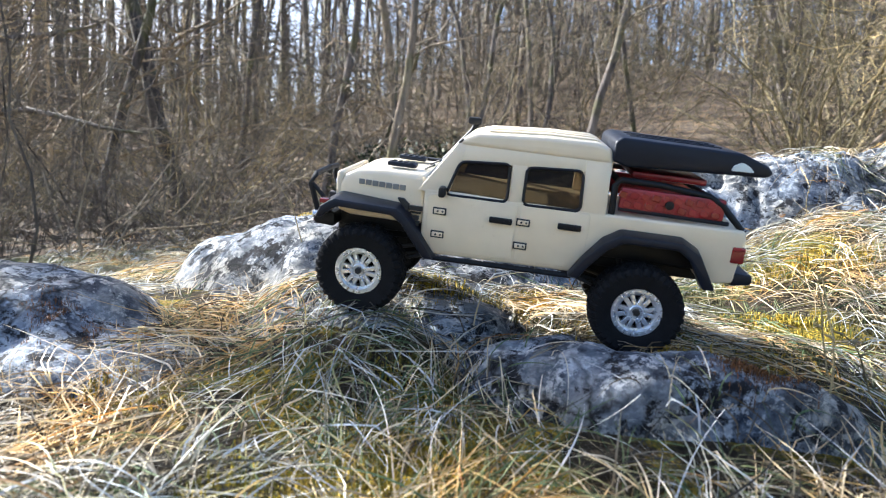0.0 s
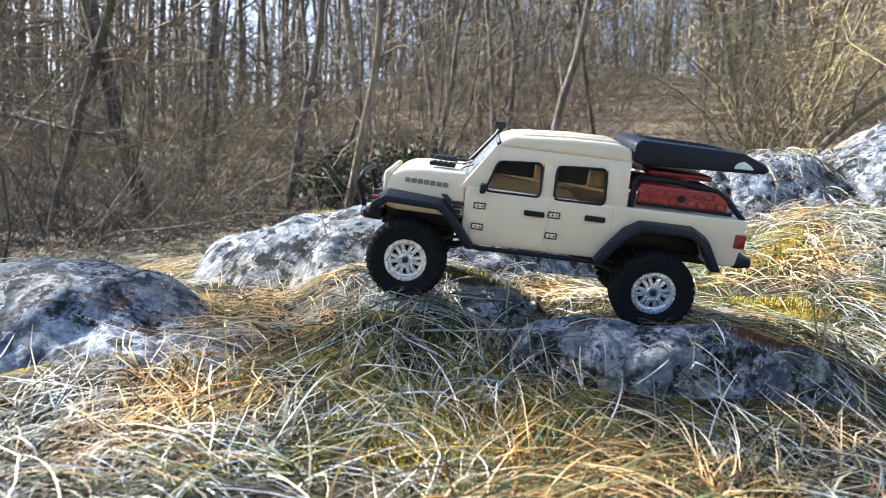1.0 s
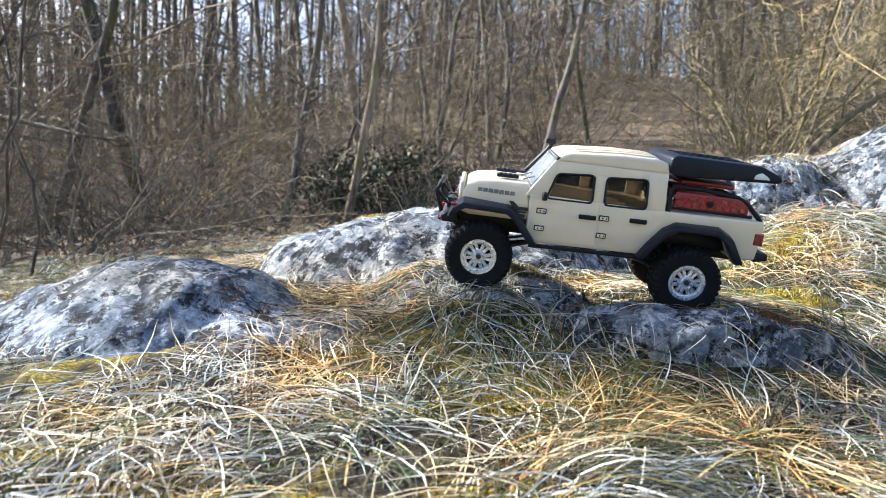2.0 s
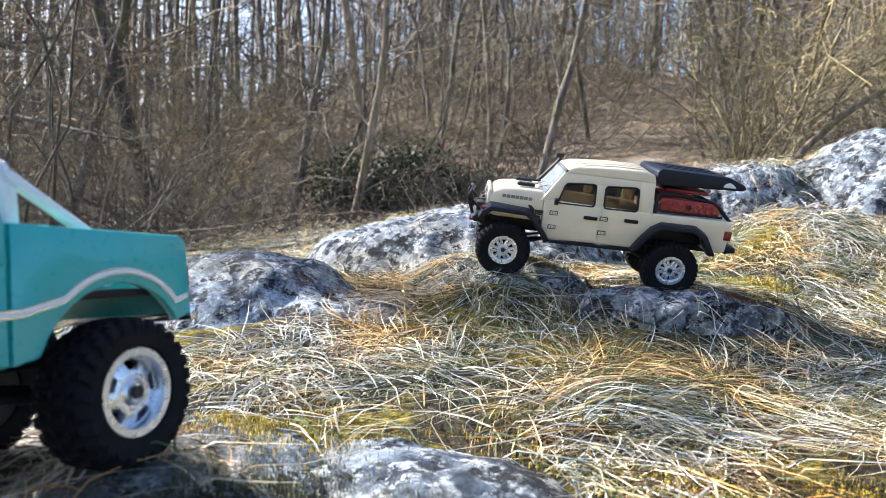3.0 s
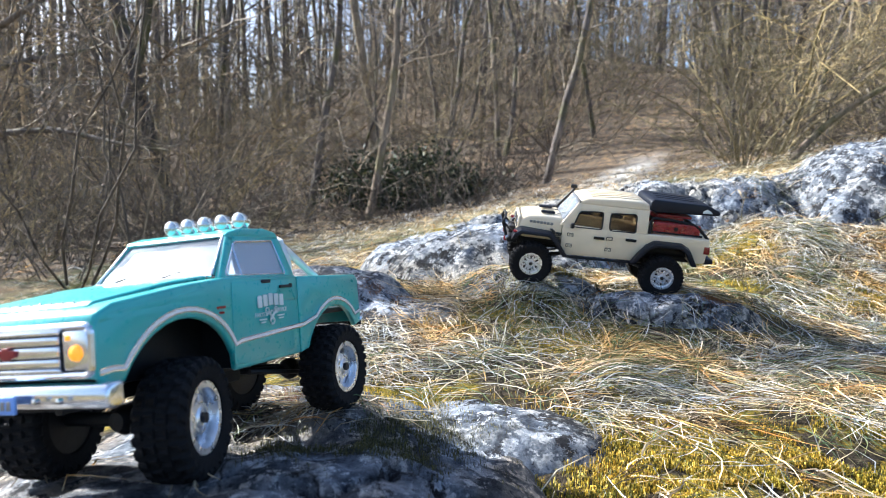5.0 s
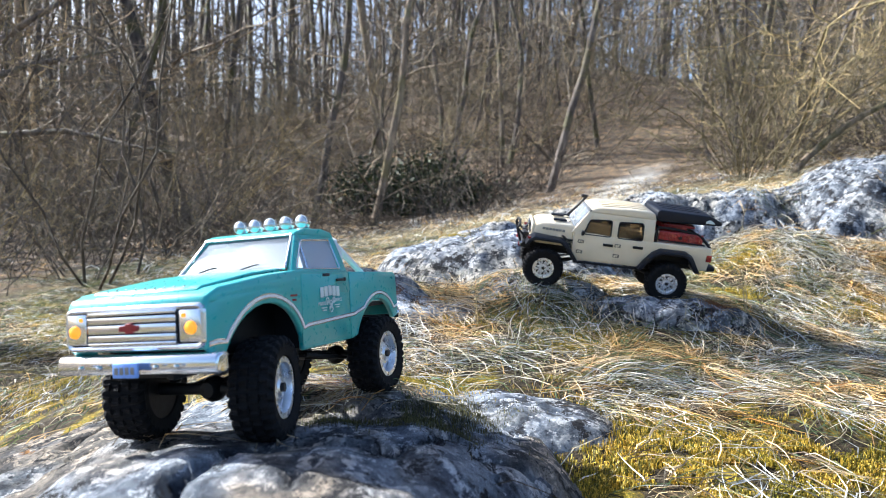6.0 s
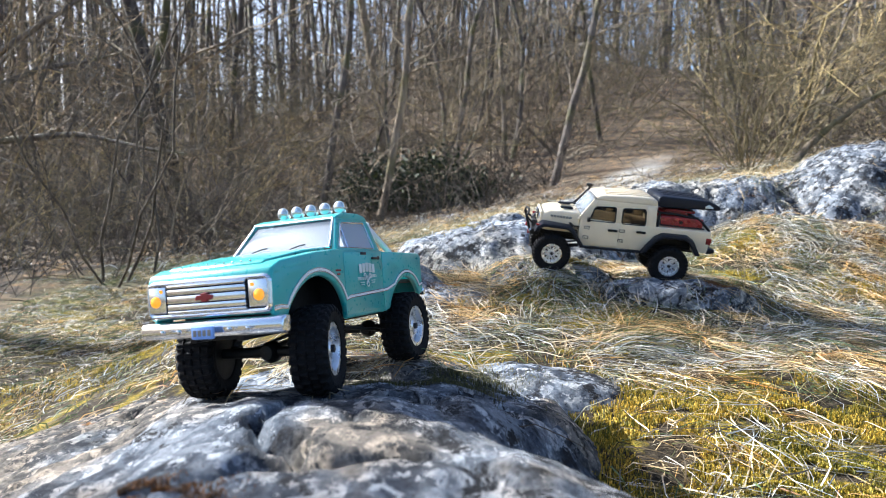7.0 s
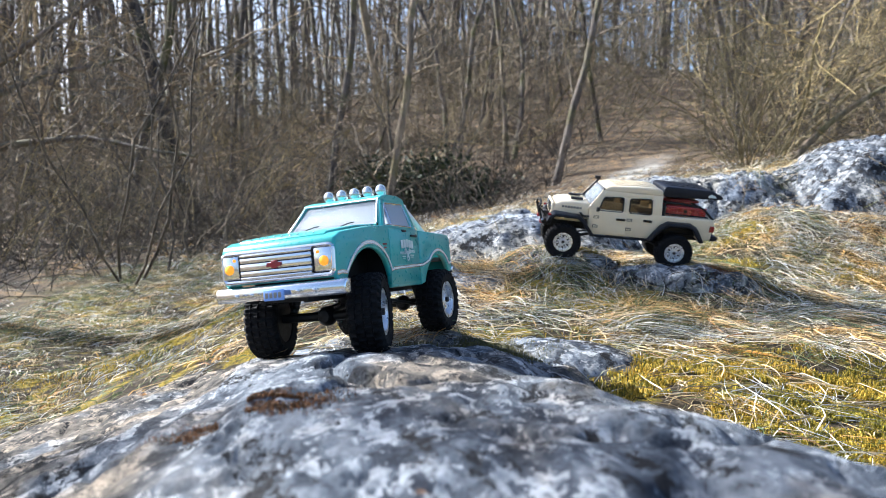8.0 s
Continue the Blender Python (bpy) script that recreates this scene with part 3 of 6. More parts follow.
def lathe(bm, profile, sides=40, axis="y", centre=(0, 0, 0), cap=True):
    """A turned body: (radius, distance along the axis)."""
    rings = []
    c = Vector(centre)
    for r, d in profile:
        ring = []
        for k in range(sides):
            a = k * math.tau / sides
            p = (r * math.cos(a), d, r * math.sin(a)) if axis == "y" else (d, r * math.cos(a), r * math.sin(a)) if axis == "x" else (r * math.cos(a), r * math.sin(a), d)
            ring.append(bm.verts.new((Vector(p) + c) * MM))
        rings.append(ring)
    for a, b in zip(rings, rings[1:]):
        for k in range(sides):
            bm.faces.new((a[k], a[(k + 1) % sides], b[(k + 1) % sides], b[k]))
    if cap and profile[0][0] > 0.01:
        bm.faces.new(rings[0][::-1])
    if cap and profile[-1][0] > 0.01:
        bm.faces.new(rings[-1])
    return bm


def loop_round(pts, r, n=4):
    """Rounds the corners of a closed outline of (x, z)."""
    out = []
    m = len(pts)
    for i, p in enumerate(pts):
        a, b, c = Vector(pts[i - 1]), Vector(p), Vector(pts[(i + 1) % m])
        s, e = b + (a - b).normalized() * r, b + (c - b).normalized() * r
        for k in range(n + 1):
            t = k / n
            out.append(tuple((s * (1 - t) + b * t) * (1 - t) + (b * (1 - t) + e * t) * t))
    return out


def ribbon(bm, pts, normal_y, w, y_of, thick=0.4):
    """A flat trim strip of width w along (x, z) points on a side of the body."""
    n = len(pts)
    rows = []
    for i, p in enumerate(pts):
        a, b = Vector(pts[max(0, i - 1)]), Vector(pts[min(n - 1, i + 1)])
        d = (b - a).normalized()
        q = Vector((-d.y, d.x)) * w / 2
        row = []
        for s, t in ((-1, 0), (1, 0), (1, 1), (-1, 1)):
            x, z = p[0] + s * q.x, p[1] + s * q.y
            row.append(bm.verts.new(Vector((x, normal_y * (y_of(x, z) + (thick if t else -0.3)), z)) * MM))
        rows.append(row)
    for a, b in zip(rows, rows[1:]):
        for k in range(4):
            bm.faces.new((a[k], a[(k + 1) % 4], b[(k + 1) % 4], b[k]))
    bm.faces.new(rows[0][::-1])
    bm.faces.new(rows[-1])
    return bm


def lettering(text, size, mat, parent, name, m, label=""):
    """Raised letters in the built-in font, as a mesh, centred on the pose m."""
    cu = bpy.data.curves.new(name, "FONT")
    cu.body, cu.size, cu.extrude, cu.align_x, cu.align_y = text, size * MM, 0.15 * MM, "CENTER", "CENTER"
    tmp = bpy.data.objects.new("type", cu)
    scene.collection.objects.link(tmp)
    dg = bpy.context.evaluated_depsgraph_get()
    me = bpy.data.meshes.new_from_object(tmp.evaluated_get(dg))
    bpy.data.objects.remove(tmp)
    me.materials.append(mat)
    me.transform(m)
    ob = new(name, me)
    ob.parent = parent
    if label:
        ob["label"] = label
    return ob


def tyre_mesh(r, w, lugs, knob, inner=0.56):
    """A knobbly off-road tyre: rounded carcass with four staggered rows of raised lugs, in one skin."""
    h = w / 2
    prof = [(0.56, -0.70, 0), (0.60, -0.92, 0), (0.68, -0.99, 0), (0.80, -1.00, 0), (0.84, -1.0, 1), (0.90, -0.95, 1), (0.955, -0.86, 1), (0.975, -0.52, 1), (0.975, -0.47, 0), (0.975, -0.43, 2), (0.985, -0.06, 2), (0.985, -0.02, 0),
            (0.985, 0.02, 0), (0.985, 0.06, 3), (0.975, 0.43, 3), (0.975, 0.47, 0), (0.975, 0.52, 4), (0.955, 0.86, 4), (0.90, 0.95, 4), (0.84, 1.0, 4), (0.80, 1.00, 0), (0.68, 0.99, 0), (0.60, 0.92, 0), (0.56, 0.70, 0)]
    n = lugs * 8
    bm = bmesh.new()
    rings = []
    for k, (rr, y, row) in enumerate(prof):
        rr = rr * inner / 0.56 if rr < 0.7 else rr
        ring = []
        for a in range(n):
            up = 0.0
            if row:
                slant = (y * 0.7 if row in (2, 4) else -y * 0.7) * 1.6
                f = ((a / 8 + 0.5 * (row % 2) + slant) % 1.0)
                up = 1.0 if 0.12 < f < 0.76 else 0.0
            rad = r * rr - knob + knob * up if rr > 0.82 else r * rr
            yy = h * (y + (0.05 * up if row == 4 and rr < 0.93 else -0.05 * up if row == 1 and rr < 0.93 else 0))
            t = a * math.tau / n
            ring.append(bm.verts.new((rad * math.cos(t) * MM, yy * MM, rad * math.sin(t) * MM)))
        rings.append(ring)
    for a, b in zip(rings, rings[1:] + rings[:1]):
        for k in range(n):
            bm.faces.new((a[k], a[(k + 1) % n], b[(k + 1) % n], b[k]))
    return bm


def wheel(parent, centre, side, r, w, style, steer=0.0):
    """tyre and rim; side +1: its face looks to the left."""
    hub = part("wheel", tyre_mesh(r, w, 32 if style == "spoked" else 26, 1.1 if style == "spoked" else 1.7, 0.50 if style == "spoked" else 0.56), RUBBER, parent, "black knobbly rubber tyre on a silver rim")
    hub.matrix_basis = Matrix.Translation(Vector(centre) * MM) @ pose(0, 0, 0, 0, 0, steer + (0 if side > 0 else 180)) @ pose(0, 0, 0, 0, random.Random(str(centre)).uniform(0, 60), 0)
    rr, h = r * (0.52 if style == "spoked" else 0.58), w / 2
    bm = bmesh.new()
    lathe(bm, [(rr * 0.99, -h * 0.8), (rr * 1.0, h * 0.72), (rr * 0.985, h * 0.86), (rr * 0.82, h * 0.86), (rr * 0.78, h * 0.76), (rr * 0.77, h * 0.30), (rr * 0.80, -h * 0.7)], 48)
    lathe(bm, [(0.01, h * 0.26), (rr * 0.34, h * 0.30), (rr * 0.36, h * 0.60), (rr * 0.24, h * 0.74), (rr * 0.22, h * 0.70), (0.01, h * 0.68)], 24)
    if style == "spoked":
        for k in range(12):
            a = k * math.tau / 12
            t = bmesh.new()
            block(t, rr * 0.30, rr * 0.84, -1.25, 1.25, h * 0.42, h * 0.72, 0.35, 1)
            for v in t.verts:
                x, y, z = v.co
                y += (1 if k % 2 else -1) * max(0.0, x / MM / rr - 0.4) * 0.0016
                z -= 0.0016 * max(0.0, x / MM / rr - 0.45)
                v.co = (x * math.cos(a) - y * math.sin(a), z, x * math.sin(a) + y * math.cos(a))
            pour(bm, t)
        lathe(bm, [(rr * 0.70, h * 0.40), (rr * 0.70, h * 0.66), (rr * 0.80, h * 0.70), (rr * 0.86, h * 0.86), (rr * 0.86, h * 0.40)], 48, cap=False)
        for k in range(24):
            a = k * math.tau / 24
            lathe(bm, [(0.55, h * 0.84), (0.5, h * 0.95), (0.01, h * 0.95)], 6, "y", (rr * 0.90 * math.cos(a), 0, rr * 0.90 * math.sin(a)))
    else:
        lathe(bm, [(rr * 0.10, h * 0.60), (rr * 0.40, h * 0.66), (rr * 0.50, h * 0.60), (rr * 0.50, h * 0.30)], 40, cap=False)
        lathe(bm, [(rr * 0.74, h * 0.22), (rr * 0.74, h * 0.46), (rr * 0.83, h * 0.42), (rr * 0.86, h * 0.62), (rr * 0.91, h * 0.62), (rr * 0.93, h * 0.86)], 48, cap=False)
        for k in range(5):
            a = k * math.tau / 5
            t = bmesh.new()
            prism(t, [(rr * 0.36, h * 0.30), (rr * 0.36, h * 0.66), (rr * 0.52, h * 0.60), (rr * 0.80, h * 0.44), (rr * 0.80, h * 0.22)], -3.1, 3.1, 0.6, 2)
            for v in t.verts:
                x, y, z = v.co
                y *= 0.9 + 0.55 * (x / MM / rr - 0.4)
                v.co = (x * math.cos(a) - y * math.sin(a), z, x * math.sin(a) + y * math.cos(a))
            pour(bm, t)
    part("rim", bm, RIMWHITE, hub, "satin silver spoked rim")
    bm = bmesh.new()
    lathe(bm, [(0.01, h * 0.66), (rr * 0.15, h * 0.68), (rr * 0.15, h * 0.88), (0.01, h * 0.9)], 6)
    part("hub_nut", bm, STEEL, hub, "dark hub nut")
    # black discs close the wheel behind the spokes
    bm = bmesh.new()
    lathe(bm, [(rr * 1.02, -h * 0.84), (rr * 0.7, -h * 0.80), (0.01, -h * 0.6)], 24)
    lathe(bm, [(rr * 0.79, -h * 0.1), (0.01, -h * 0.1)], 24)
    part("wheel_inside", bm, BLACK, hub, "dark inside of the wheel")
    return hub


def chassis(parent, xf, xr, x0, x1, zr):
    bm = bmesh.new()
    for s in (-1, 1):
        block(bm, x0, x1, s * 15 - 2, s * 15 + 2, zr - 3, zr + 3, 0.6)
    for x in (x0 + 3, (x0 + x1) / 2, x1 - 3):
        block(bm, x - 2, x + 2, -15, 15, zr - 2, zr + 2, 0.4)
    block(bm, -12, 14, -11, 11, zr - 11, zr + 3, 1.5)
    part("chassis", bm, BLACK, parent, "black ladder chassis")
    for x in (xf, xr):
        bm = bmesh.new()
        tube(bm, [(x, -36, 0), (x, 36, 0)], 3.2, 10)
        lathe(bm, [(0.01, -7), (4, -6), (6.5, -2), (6.5, 2), (4, 6), (0.01, 7)], 16, "x", (x, 6, 0))
        tube(bm, [(x, 6, 0), (x + (12 if x < 0 else -12), 3, 2), (0, 0, zr - 6)], 1.8, 8)
        part("axle", bm, BLACK, parent, "black axle with a round differential")
        for s in (-1, 1):
            bm = bmesh.new()
            sg = 1 if x > 0 else -1
            tube(bm, [(x - sg * 4, s * 23, 1), (x - sg * 9, s * 20, 17)], 2.6, 10)
            tube(bm, [(x - sg * 9, s * 20, 17), (x - sg * 13, s * 18, 31)], 1.7, 8)
            for k in range(7):
                t = k / 6
                lathe(bm, [(3.0, -0.5), (3.5, 0), (3.0, 0.5)], 12, "z", (x - sg * (4 + 5 * t), s * (23 - 3 * t), 1 + 16 * t))
            part("shock_absorber", bm, STEEL, parent, "dark coil-over shock absorber")
            bm = bmesh.new()
            tube(bm, [(x - sg * 2, s * 19, -2), (x - sg * 48, s * 11, zr - 8)], 1.3, 8)
            part("link_bar", bm, STEEL, parent)


def cream_truck():
    """A cream double-cab model pick-up with a roof box over its bed."""
    car = tagged(new("model_truck"), "cream double-cab model truck with dark flares and red recovery boards", "model car")
    side = lambda z: 38.2 - max(0, z - 48) * 0.16
    # lower body: doors and bed
    bm = bmesh.new()
    tub = [(46, 52), (46, 24), (41, 14.5), (-41, 15.8), (-47, 27), (-55, 37), (-64, 41.5), (-93, 41.5), (-102, 36), (-110, 20), (-126, 22), (-128, 47), (-126.5, 51.5), (-53, 50.5)]
    prism(bm, tub, -38.2, 38.2, 1.6, 3)
    part("body", bm, CREAM, car)
    # front clip: hood and grille shell
    bm = bmesh.new()
    nose = [(46, 30), (46, 57.5), (70, 57.2), (86, 55.6), (93.5, 52.5), (97, 47), (98, 31), (90, 29)]
    narrow = lambda x, y, z: (x, y * (1 - 0.0036 * max(0, x - 46)) * (1 - 0.004 * max(0, z - 46)), z + 4.2 * (1 - (y / 37) ** 2) * (z > 50) * (1 - 0.008 * max(0, x - 60)))
    prism(bm, nose, -36.8, 36.8, 2.6, 3, narrow)
    hood = part("hood", bm, CREAM, car)
    for s in (-1, 1):
        bm = bmesh.new()
        block(bm, 55, 72, s * 17 - 4, s * 17 + 4, 59.0, 61.6, 0.8)
        v = part("hood_vent", bm, SLATE, hood, "dark louvred hood vent")
        bm = bmesh.new()
        for k in range(4):
            block(bm, 57 + k * 3.6, 59 + k * 3.6, s * 17 - 3, s * 17 + 3, 61.5, 62.1, 0.15, 1)
        part("louvre", bm, BLACK, v)
    # grille: seven slots and round lamps
    bm = bmesh.new()
    block(bm, 95.5, 99.3, -29.5, 29.5, 33, 53.5, 1.6, 3)
    grille = part("grille", bm, CREAM, car, "cream seven-slot grille")
    for k in range(7):
        bm = bmesh.new()
        block(bm, 98.2, 99.7, (k - 3) * 5.0 - 1.4, (k - 3) * 5.0 + 1.4, 37, 51, 0.5)
        part("slot", bm, BLACK, grille)
    for s in (-1, 1):
        bm = bmesh.new()
        lathe(bm, [(0.01, 101.2), (2.6, 101.0), (4.6, 100.2), (5.2, 98.8), (5.2, 97.8)], 24, "x", (0, s * 22.5, 45.5))
        part("headlight", bm, LENS, grille, "round clear headlight")
    # fender flares
    arch_f = [(36, 13.5), (44, 24), (52, 36), (59, 41.5), (95, 42.5), (103, 37), (106, 29), (102, 28.5), (98, 34.5), (93, 38), (62, 37.2), (56, 33), (49, 22), (42, 13.5)]
    arch_r = [(-38, 15), (-45, 26), (-54, 38), (-63, 43.8), (-95, 44), (-105, 38.5), (-115.5, 19), (-109, 18.5), (-100, 35), (-93, 39.6), (-65, 39.4), (-57, 34.5), (-49, 23), (-44, 15)]
    for s in (-1, 1):
        for poly, y0 in ((arch_f, 28), (arch_r, 37)):
            bm = bmesh.new()
            prism(bm, poly, s * y0, s * 47, 1.1, 2, lambda x, y, z: (x, y, z - (1.8 if abs(y) > 44 and z > 30 else 0)))
            part("fender_flare", bm, SLATE, car, "dark slate plastic fender flare")
        bm = bmesh.new()
        block(bm, 99, 104, s * 41 - 3, s * 41 + 3, 36.5, 39.0, 0.6)
        part("turn_signal", bm, REDDARK, car, "small orange-red marker lamp")
        bm = bmesh.new()
        tube(bm, [(42, s * 38, 12.5), (-41, s * 38, 13.5)], 1.6, 8)
        part("rock_slider", bm, BLACK, car, "black sill rail")
    # inner arch linings
    bm = bmesh.new()
    block(bm, 46, 96, -27, 27, 22, 34, 1)
    part("inner_lining", bm, BLACK, car)
    bm = bmesh.new()
    block(bm, -118, -44, -26, 26, 24, 34, 1)
    part("inner_lining", bm, BLACK, car)
    # cab: pillars, roof, glass
    lean = lambda x, y, z: (x, y - math.copysign(max(0, z - 50) * 0.17, y), z)
    bm = bmesh.new()
    for s in (-1, 1):
        for poly in ([(50, 50), (32.5, 50), (27, 69.5), (24.5, 80), (29.5, 80)], [(-0.5, 49), (-9, 49), (-9, 78), (-0.5, 78)], [(-39.5, 49), (-54, 49), (-53, 80), (-39.5, 80)],
                     [(29, 68.8), (-40, 70.8), (-40, 79), (26, 79)], [(46, 48.5), (-54, 48.5), (-54, 51), (46, 51)]):
            prism(bm, poly, s * 34.6, s * 38.1, 0.7, 2, lean)
    block(bm, -54, -51.5, -36, 36, 49, 56, 0.5, 2, lean)
    block(bm, -53.8, -51.8, -36, 36, 71, 80, 0.5, 2, lean)
    part("cab_frame", bm, CREAM, car)
    bm = bmesh.new()
    prism(bm, [(30.0, 77.0), (28, 81.6), (20, 84.6), (-18, 87.0), (-44, 87.2), (-51.5, 85.2), (-54, 77.0)], -34.2, 34.2, 4.2, 5, lambda x, y, z: (x, y, z + 1.6 * (1 - (y / 34) ** 2) * (z > 80)))
    roof = part("roof", bm, CREAM, car, "cream ribbed roof panel")
    for y in (-21, -10.5, 0, 10.5, 21):
        bm = bmesh.new()
        prism(bm, [(17, 85.2), (-18, 87.6), (-43, 87.7), (-47, 86.2), (-43, 86.2), (14, 84.4)], y - 2.2, y + 2.2, 0.5, 2, lambda x, y, z: (x, y, z + 1.6 * (1 - (y / 34) ** 2)))
        part("rib", bm, CREAM, roof)
    bm = bmesh.new()
    prism(bm, [(48.5, 54.5), (47, 54.5), (27.8, 80.0), (29.4, 80.4)], -33.5, 33.5, 0.3, 1, lambda x, y, z: (x, y * (1 - 0.004 * (z - 54)), z))
    ws = part("windscreen", bm, GLASS, car, "clear plastic windscreen")
    bm = bmesh.new()
    for z0, z1, x0, x1 in ((53, 56, 50.5, 47.6), (78.5, 81, 31.0, 28.6)):
        prism(bm, [(x0, z0), (x1, z1), (x1 - 1.6, z1 - 0.6), (x0 - 1.6, z0 - 0.6)], -33.4, 33.4, 0.4, 2)
    part("windscreen_frame", bm, BLACK, ws, "black windscreen seal")
    for y in (-14, 10):
        bm = bmesh.new()
        tube(bm, [(52, y, 57.5), (48, y + 6, 60.5), (44, y + 14, 63)], 0.6, 6)
        part("wiper", bm, BLACK, ws)
    w1 = [(34.0, 49.6), (28.0, 68.4), (0.6, 70.3), (0.0, 49.8)]
    w2 = [(-8.8, 49.6), (-8.6, 69.8), (-38.8, 71.6), (-40.0, 50.2)]
    for s in (-1, 1):
        for poly in (w1, w2):
            bm = bmesh.new()
            prism(bm, loop_round(poly, 3.5), s * 37.3, s * 37.7, 0, 1, lean)
            pane = part("window", bm, GLASS_DARK, car, "smoked plastic side window")
            pane.visible_shadow = False
            bm = bmesh.new()
            ring = loop_round(poly, 3.5)
            pts = [lean(x, s * 38.0, z) for x, z in ring]
            tube(bm, pts + pts[:2], 0.95, 6, False)
            part("window_seal", bm, BLACK, pane, "black rubber window seal")
    bm = bmesh.new()
    block(bm, -53, -52.4, -32, 32, 56, 71, 0)
    part("rear_window", bm, GLASS_DARK, car)
    # doors with handles and hinges
    d1 = [(39, 17), (43, 30), (43.5, 49.5), (-6.5, 49.5), (-6.5, 17.6)]
    d2 = [(-8.5, 17.6), (-8.5, 49.5), (-46, 49.5), (-46, 30), (-40, 18.2)]
    for s in (-1, 1):
        for poly, hx, hz, hinge_x in ((d1, 1.8, 39.4, 36.2), (d2, -35.7, 41.0, -10.5)):
            bm = bmesh.new()
            prism(bm, loop_round(poly, 2.0, 3), s * 37.8, s * 38.75, 0.45, 2)
            door = part("door", bm, CREAM, car)
            bm = bmesh.new()
            block(bm, hx - 6.4, hx + 6.4, s * 38.6, s * 40.6, hz - 1.7, hz + 1.7, 0.7)
            block(bm, hx - 5, hx - 2, s * 40.2, s * 41.0, hz - 1.3, hz + 1.3, 0.3)
            part("handle", bm, BLACK, door, "black door handle")
            for hz2 in (40.0, 26.7):
                bm = bmesh.new()
                block(bm, hinge_x - 3.8, hinge_x + 3.8, s * 38.6, s * 39.5, hz2 - 2.1, hz2 + 2.1, 0.5)
                hinge = part("hinge", bm, BLACKPRINT, door, "cream door hinge with a black outline")
                bm = bmesh.new()
                block(bm, hinge_x - 3.0, hinge_x + 3.0, s * 39.4, s * 39.75, hz2 - 1.3, hz2 + 1.3, 0.3)
                part("hinge_leaf", bm, CREAM, hinge)
                for dx in (-1.8, 0.9):
                    bm = bmesh.new()
                    lathe(bm, [(0.6, 39.6 * s), (0.6, 39.95 * s), (0.01, 39.95 * s)], 8, "y", (hinge_x + dx, 0, hz2))
                    part("bolt", bm, BLACKPRINT, hinge)
        bm = bmesh.new()
        block(bm, 33.5, 37.5, s * 38, s * 45, 48.5, 54.5, 1.4)
        tube(bm, [(36.5, s * 37.5, 48), (36, s * 41, 50)], 1.0, 6)
        part("mirror", bm, BLACK, car, "black wing mirror")
        # printing on the fender and hood sides
        for k, (x0, x1, z) in enumerate(((46.2, 53.6, 39.4), (46.8, 53.2, 36.9), (47.8, 52.2, 34.0), (47.2, 52.0, 31.0))):
            bm = bmesh.new()
            block(bm, x0, x1, s * 36.0, s * 38.5, z - (1.2 if k != 1 else 0.35), z + (1.2 if k != 1 else 0.35), 0.1, 1)
            part("printed_mark", bm, BLACKPRINT, car, "small black printed bar")
        bm = bmesh.new()
        prism(bm, [(54, 41), (57.5, 44), (61, 44), (55.5, 37.5), (54, 37.5)], s * 35, s * 38.0, 0.2, 1)
        part("fender_vent", bm, BLACKPRINT, car, "black fender vent")
        for k in range(7):
            bm = bmesh.new()
            x = 59 + k * 4.1
            ys = 36.8 * (1 - 0.0036 * (x - 46)) * (1 - 0.004 * 3.5)
            block(bm, x - 1.7, x + 1.7, s * (ys - 1.2), s * (ys + 0.35), 48.0, 51.0, 0.2, 1)
            part("printed_mark", bm, GREYPRINT, hood, "grey printed bar")
        bm = bmesh.new()
        block(bm, -129, -122, s * 32, s * 38.9, 33.5, 42.5, 0.9)
        tail = part("tail_lamp", bm, REDDARK, car, "dark red tail lamp")
        bm = bmesh.new()
        block(bm, -128.6, -122.5, s * 38.5, s * 39.2, 40.5, 42.2, 0.3)
        part("reflector", bm, RED, tail, "bright red strip")
        # sport bars over the bed
        bm = bmesh.new()
        tube(bm, [(-57, s * 34.5, 50), (-56.5, s * 34, 66), (-59, s * 33.5, 69.5), (-80, s * 33.5, 69.2), (-106, s * 33.5, 66.5), (-113, s * 34, 63), (-125.5, s * 35, 51)], 1.8, 10)
        tube(bm, [(-60, s * 34.3, 54), (-118, s * 35, 53.5)], 1.2, 8)
        part("sport_bar", bm, BLACK, car, "black tubular bed rack")
        # red boards on the rack
        bm = bmesh.new()
        block(bm, -115, -60, s * 31, s * 35.2, 52.5, 66, 1.2)
        board = part("recovery_board", bm, RED, car, "red ribbed recovery board strapped to the rack")
        for i in range(9):
            for j in range(2):
                bm = bmesh.new()
                x = -112 + i * 5.8 + (j % 2) * 2.6
                prism(bm, [(x, 55 + j * 5), (x + 4.2, 56 + j * 5), (x + 3.4, 59.4 + j * 5), (x - 0.8, 58.4 + j * 5)], s * 35.0, s * 36.0, 0.3, 1)
                part("cleat", bm, REDDARK if (i + j) % 3 == 0 else RED, board)
        bm = bmesh.new()
        lathe(bm, [(2.3, 35 * s), (2.3, 37.2 * s), (0.01, 37.6 * s)], 10, "y", (-86, 0, 59.5))
        part("clamp", bm, BLACK, board, "black round clamp")
    bm = bmesh.new()
    tube(bm, [(-58, -34, 68.8), (-58, 34, 68.8)], 1.7, 8)
    part("rack_crossbar", bm, BLACK, car)
    bm = bmesh.new()
    tube(bm, [(-106, -33.5, 66), (-106, 33.5, 66)], 1.7, 8)
    part("rack_crossbar", bm, BLACK, car)
    bm = bmesh.new()
    block(bm, -106, -66, -24, 24, 70.5, 74, 1.2)
    part("cargo_tray", bm, RED, car, "red tray under the roof box")
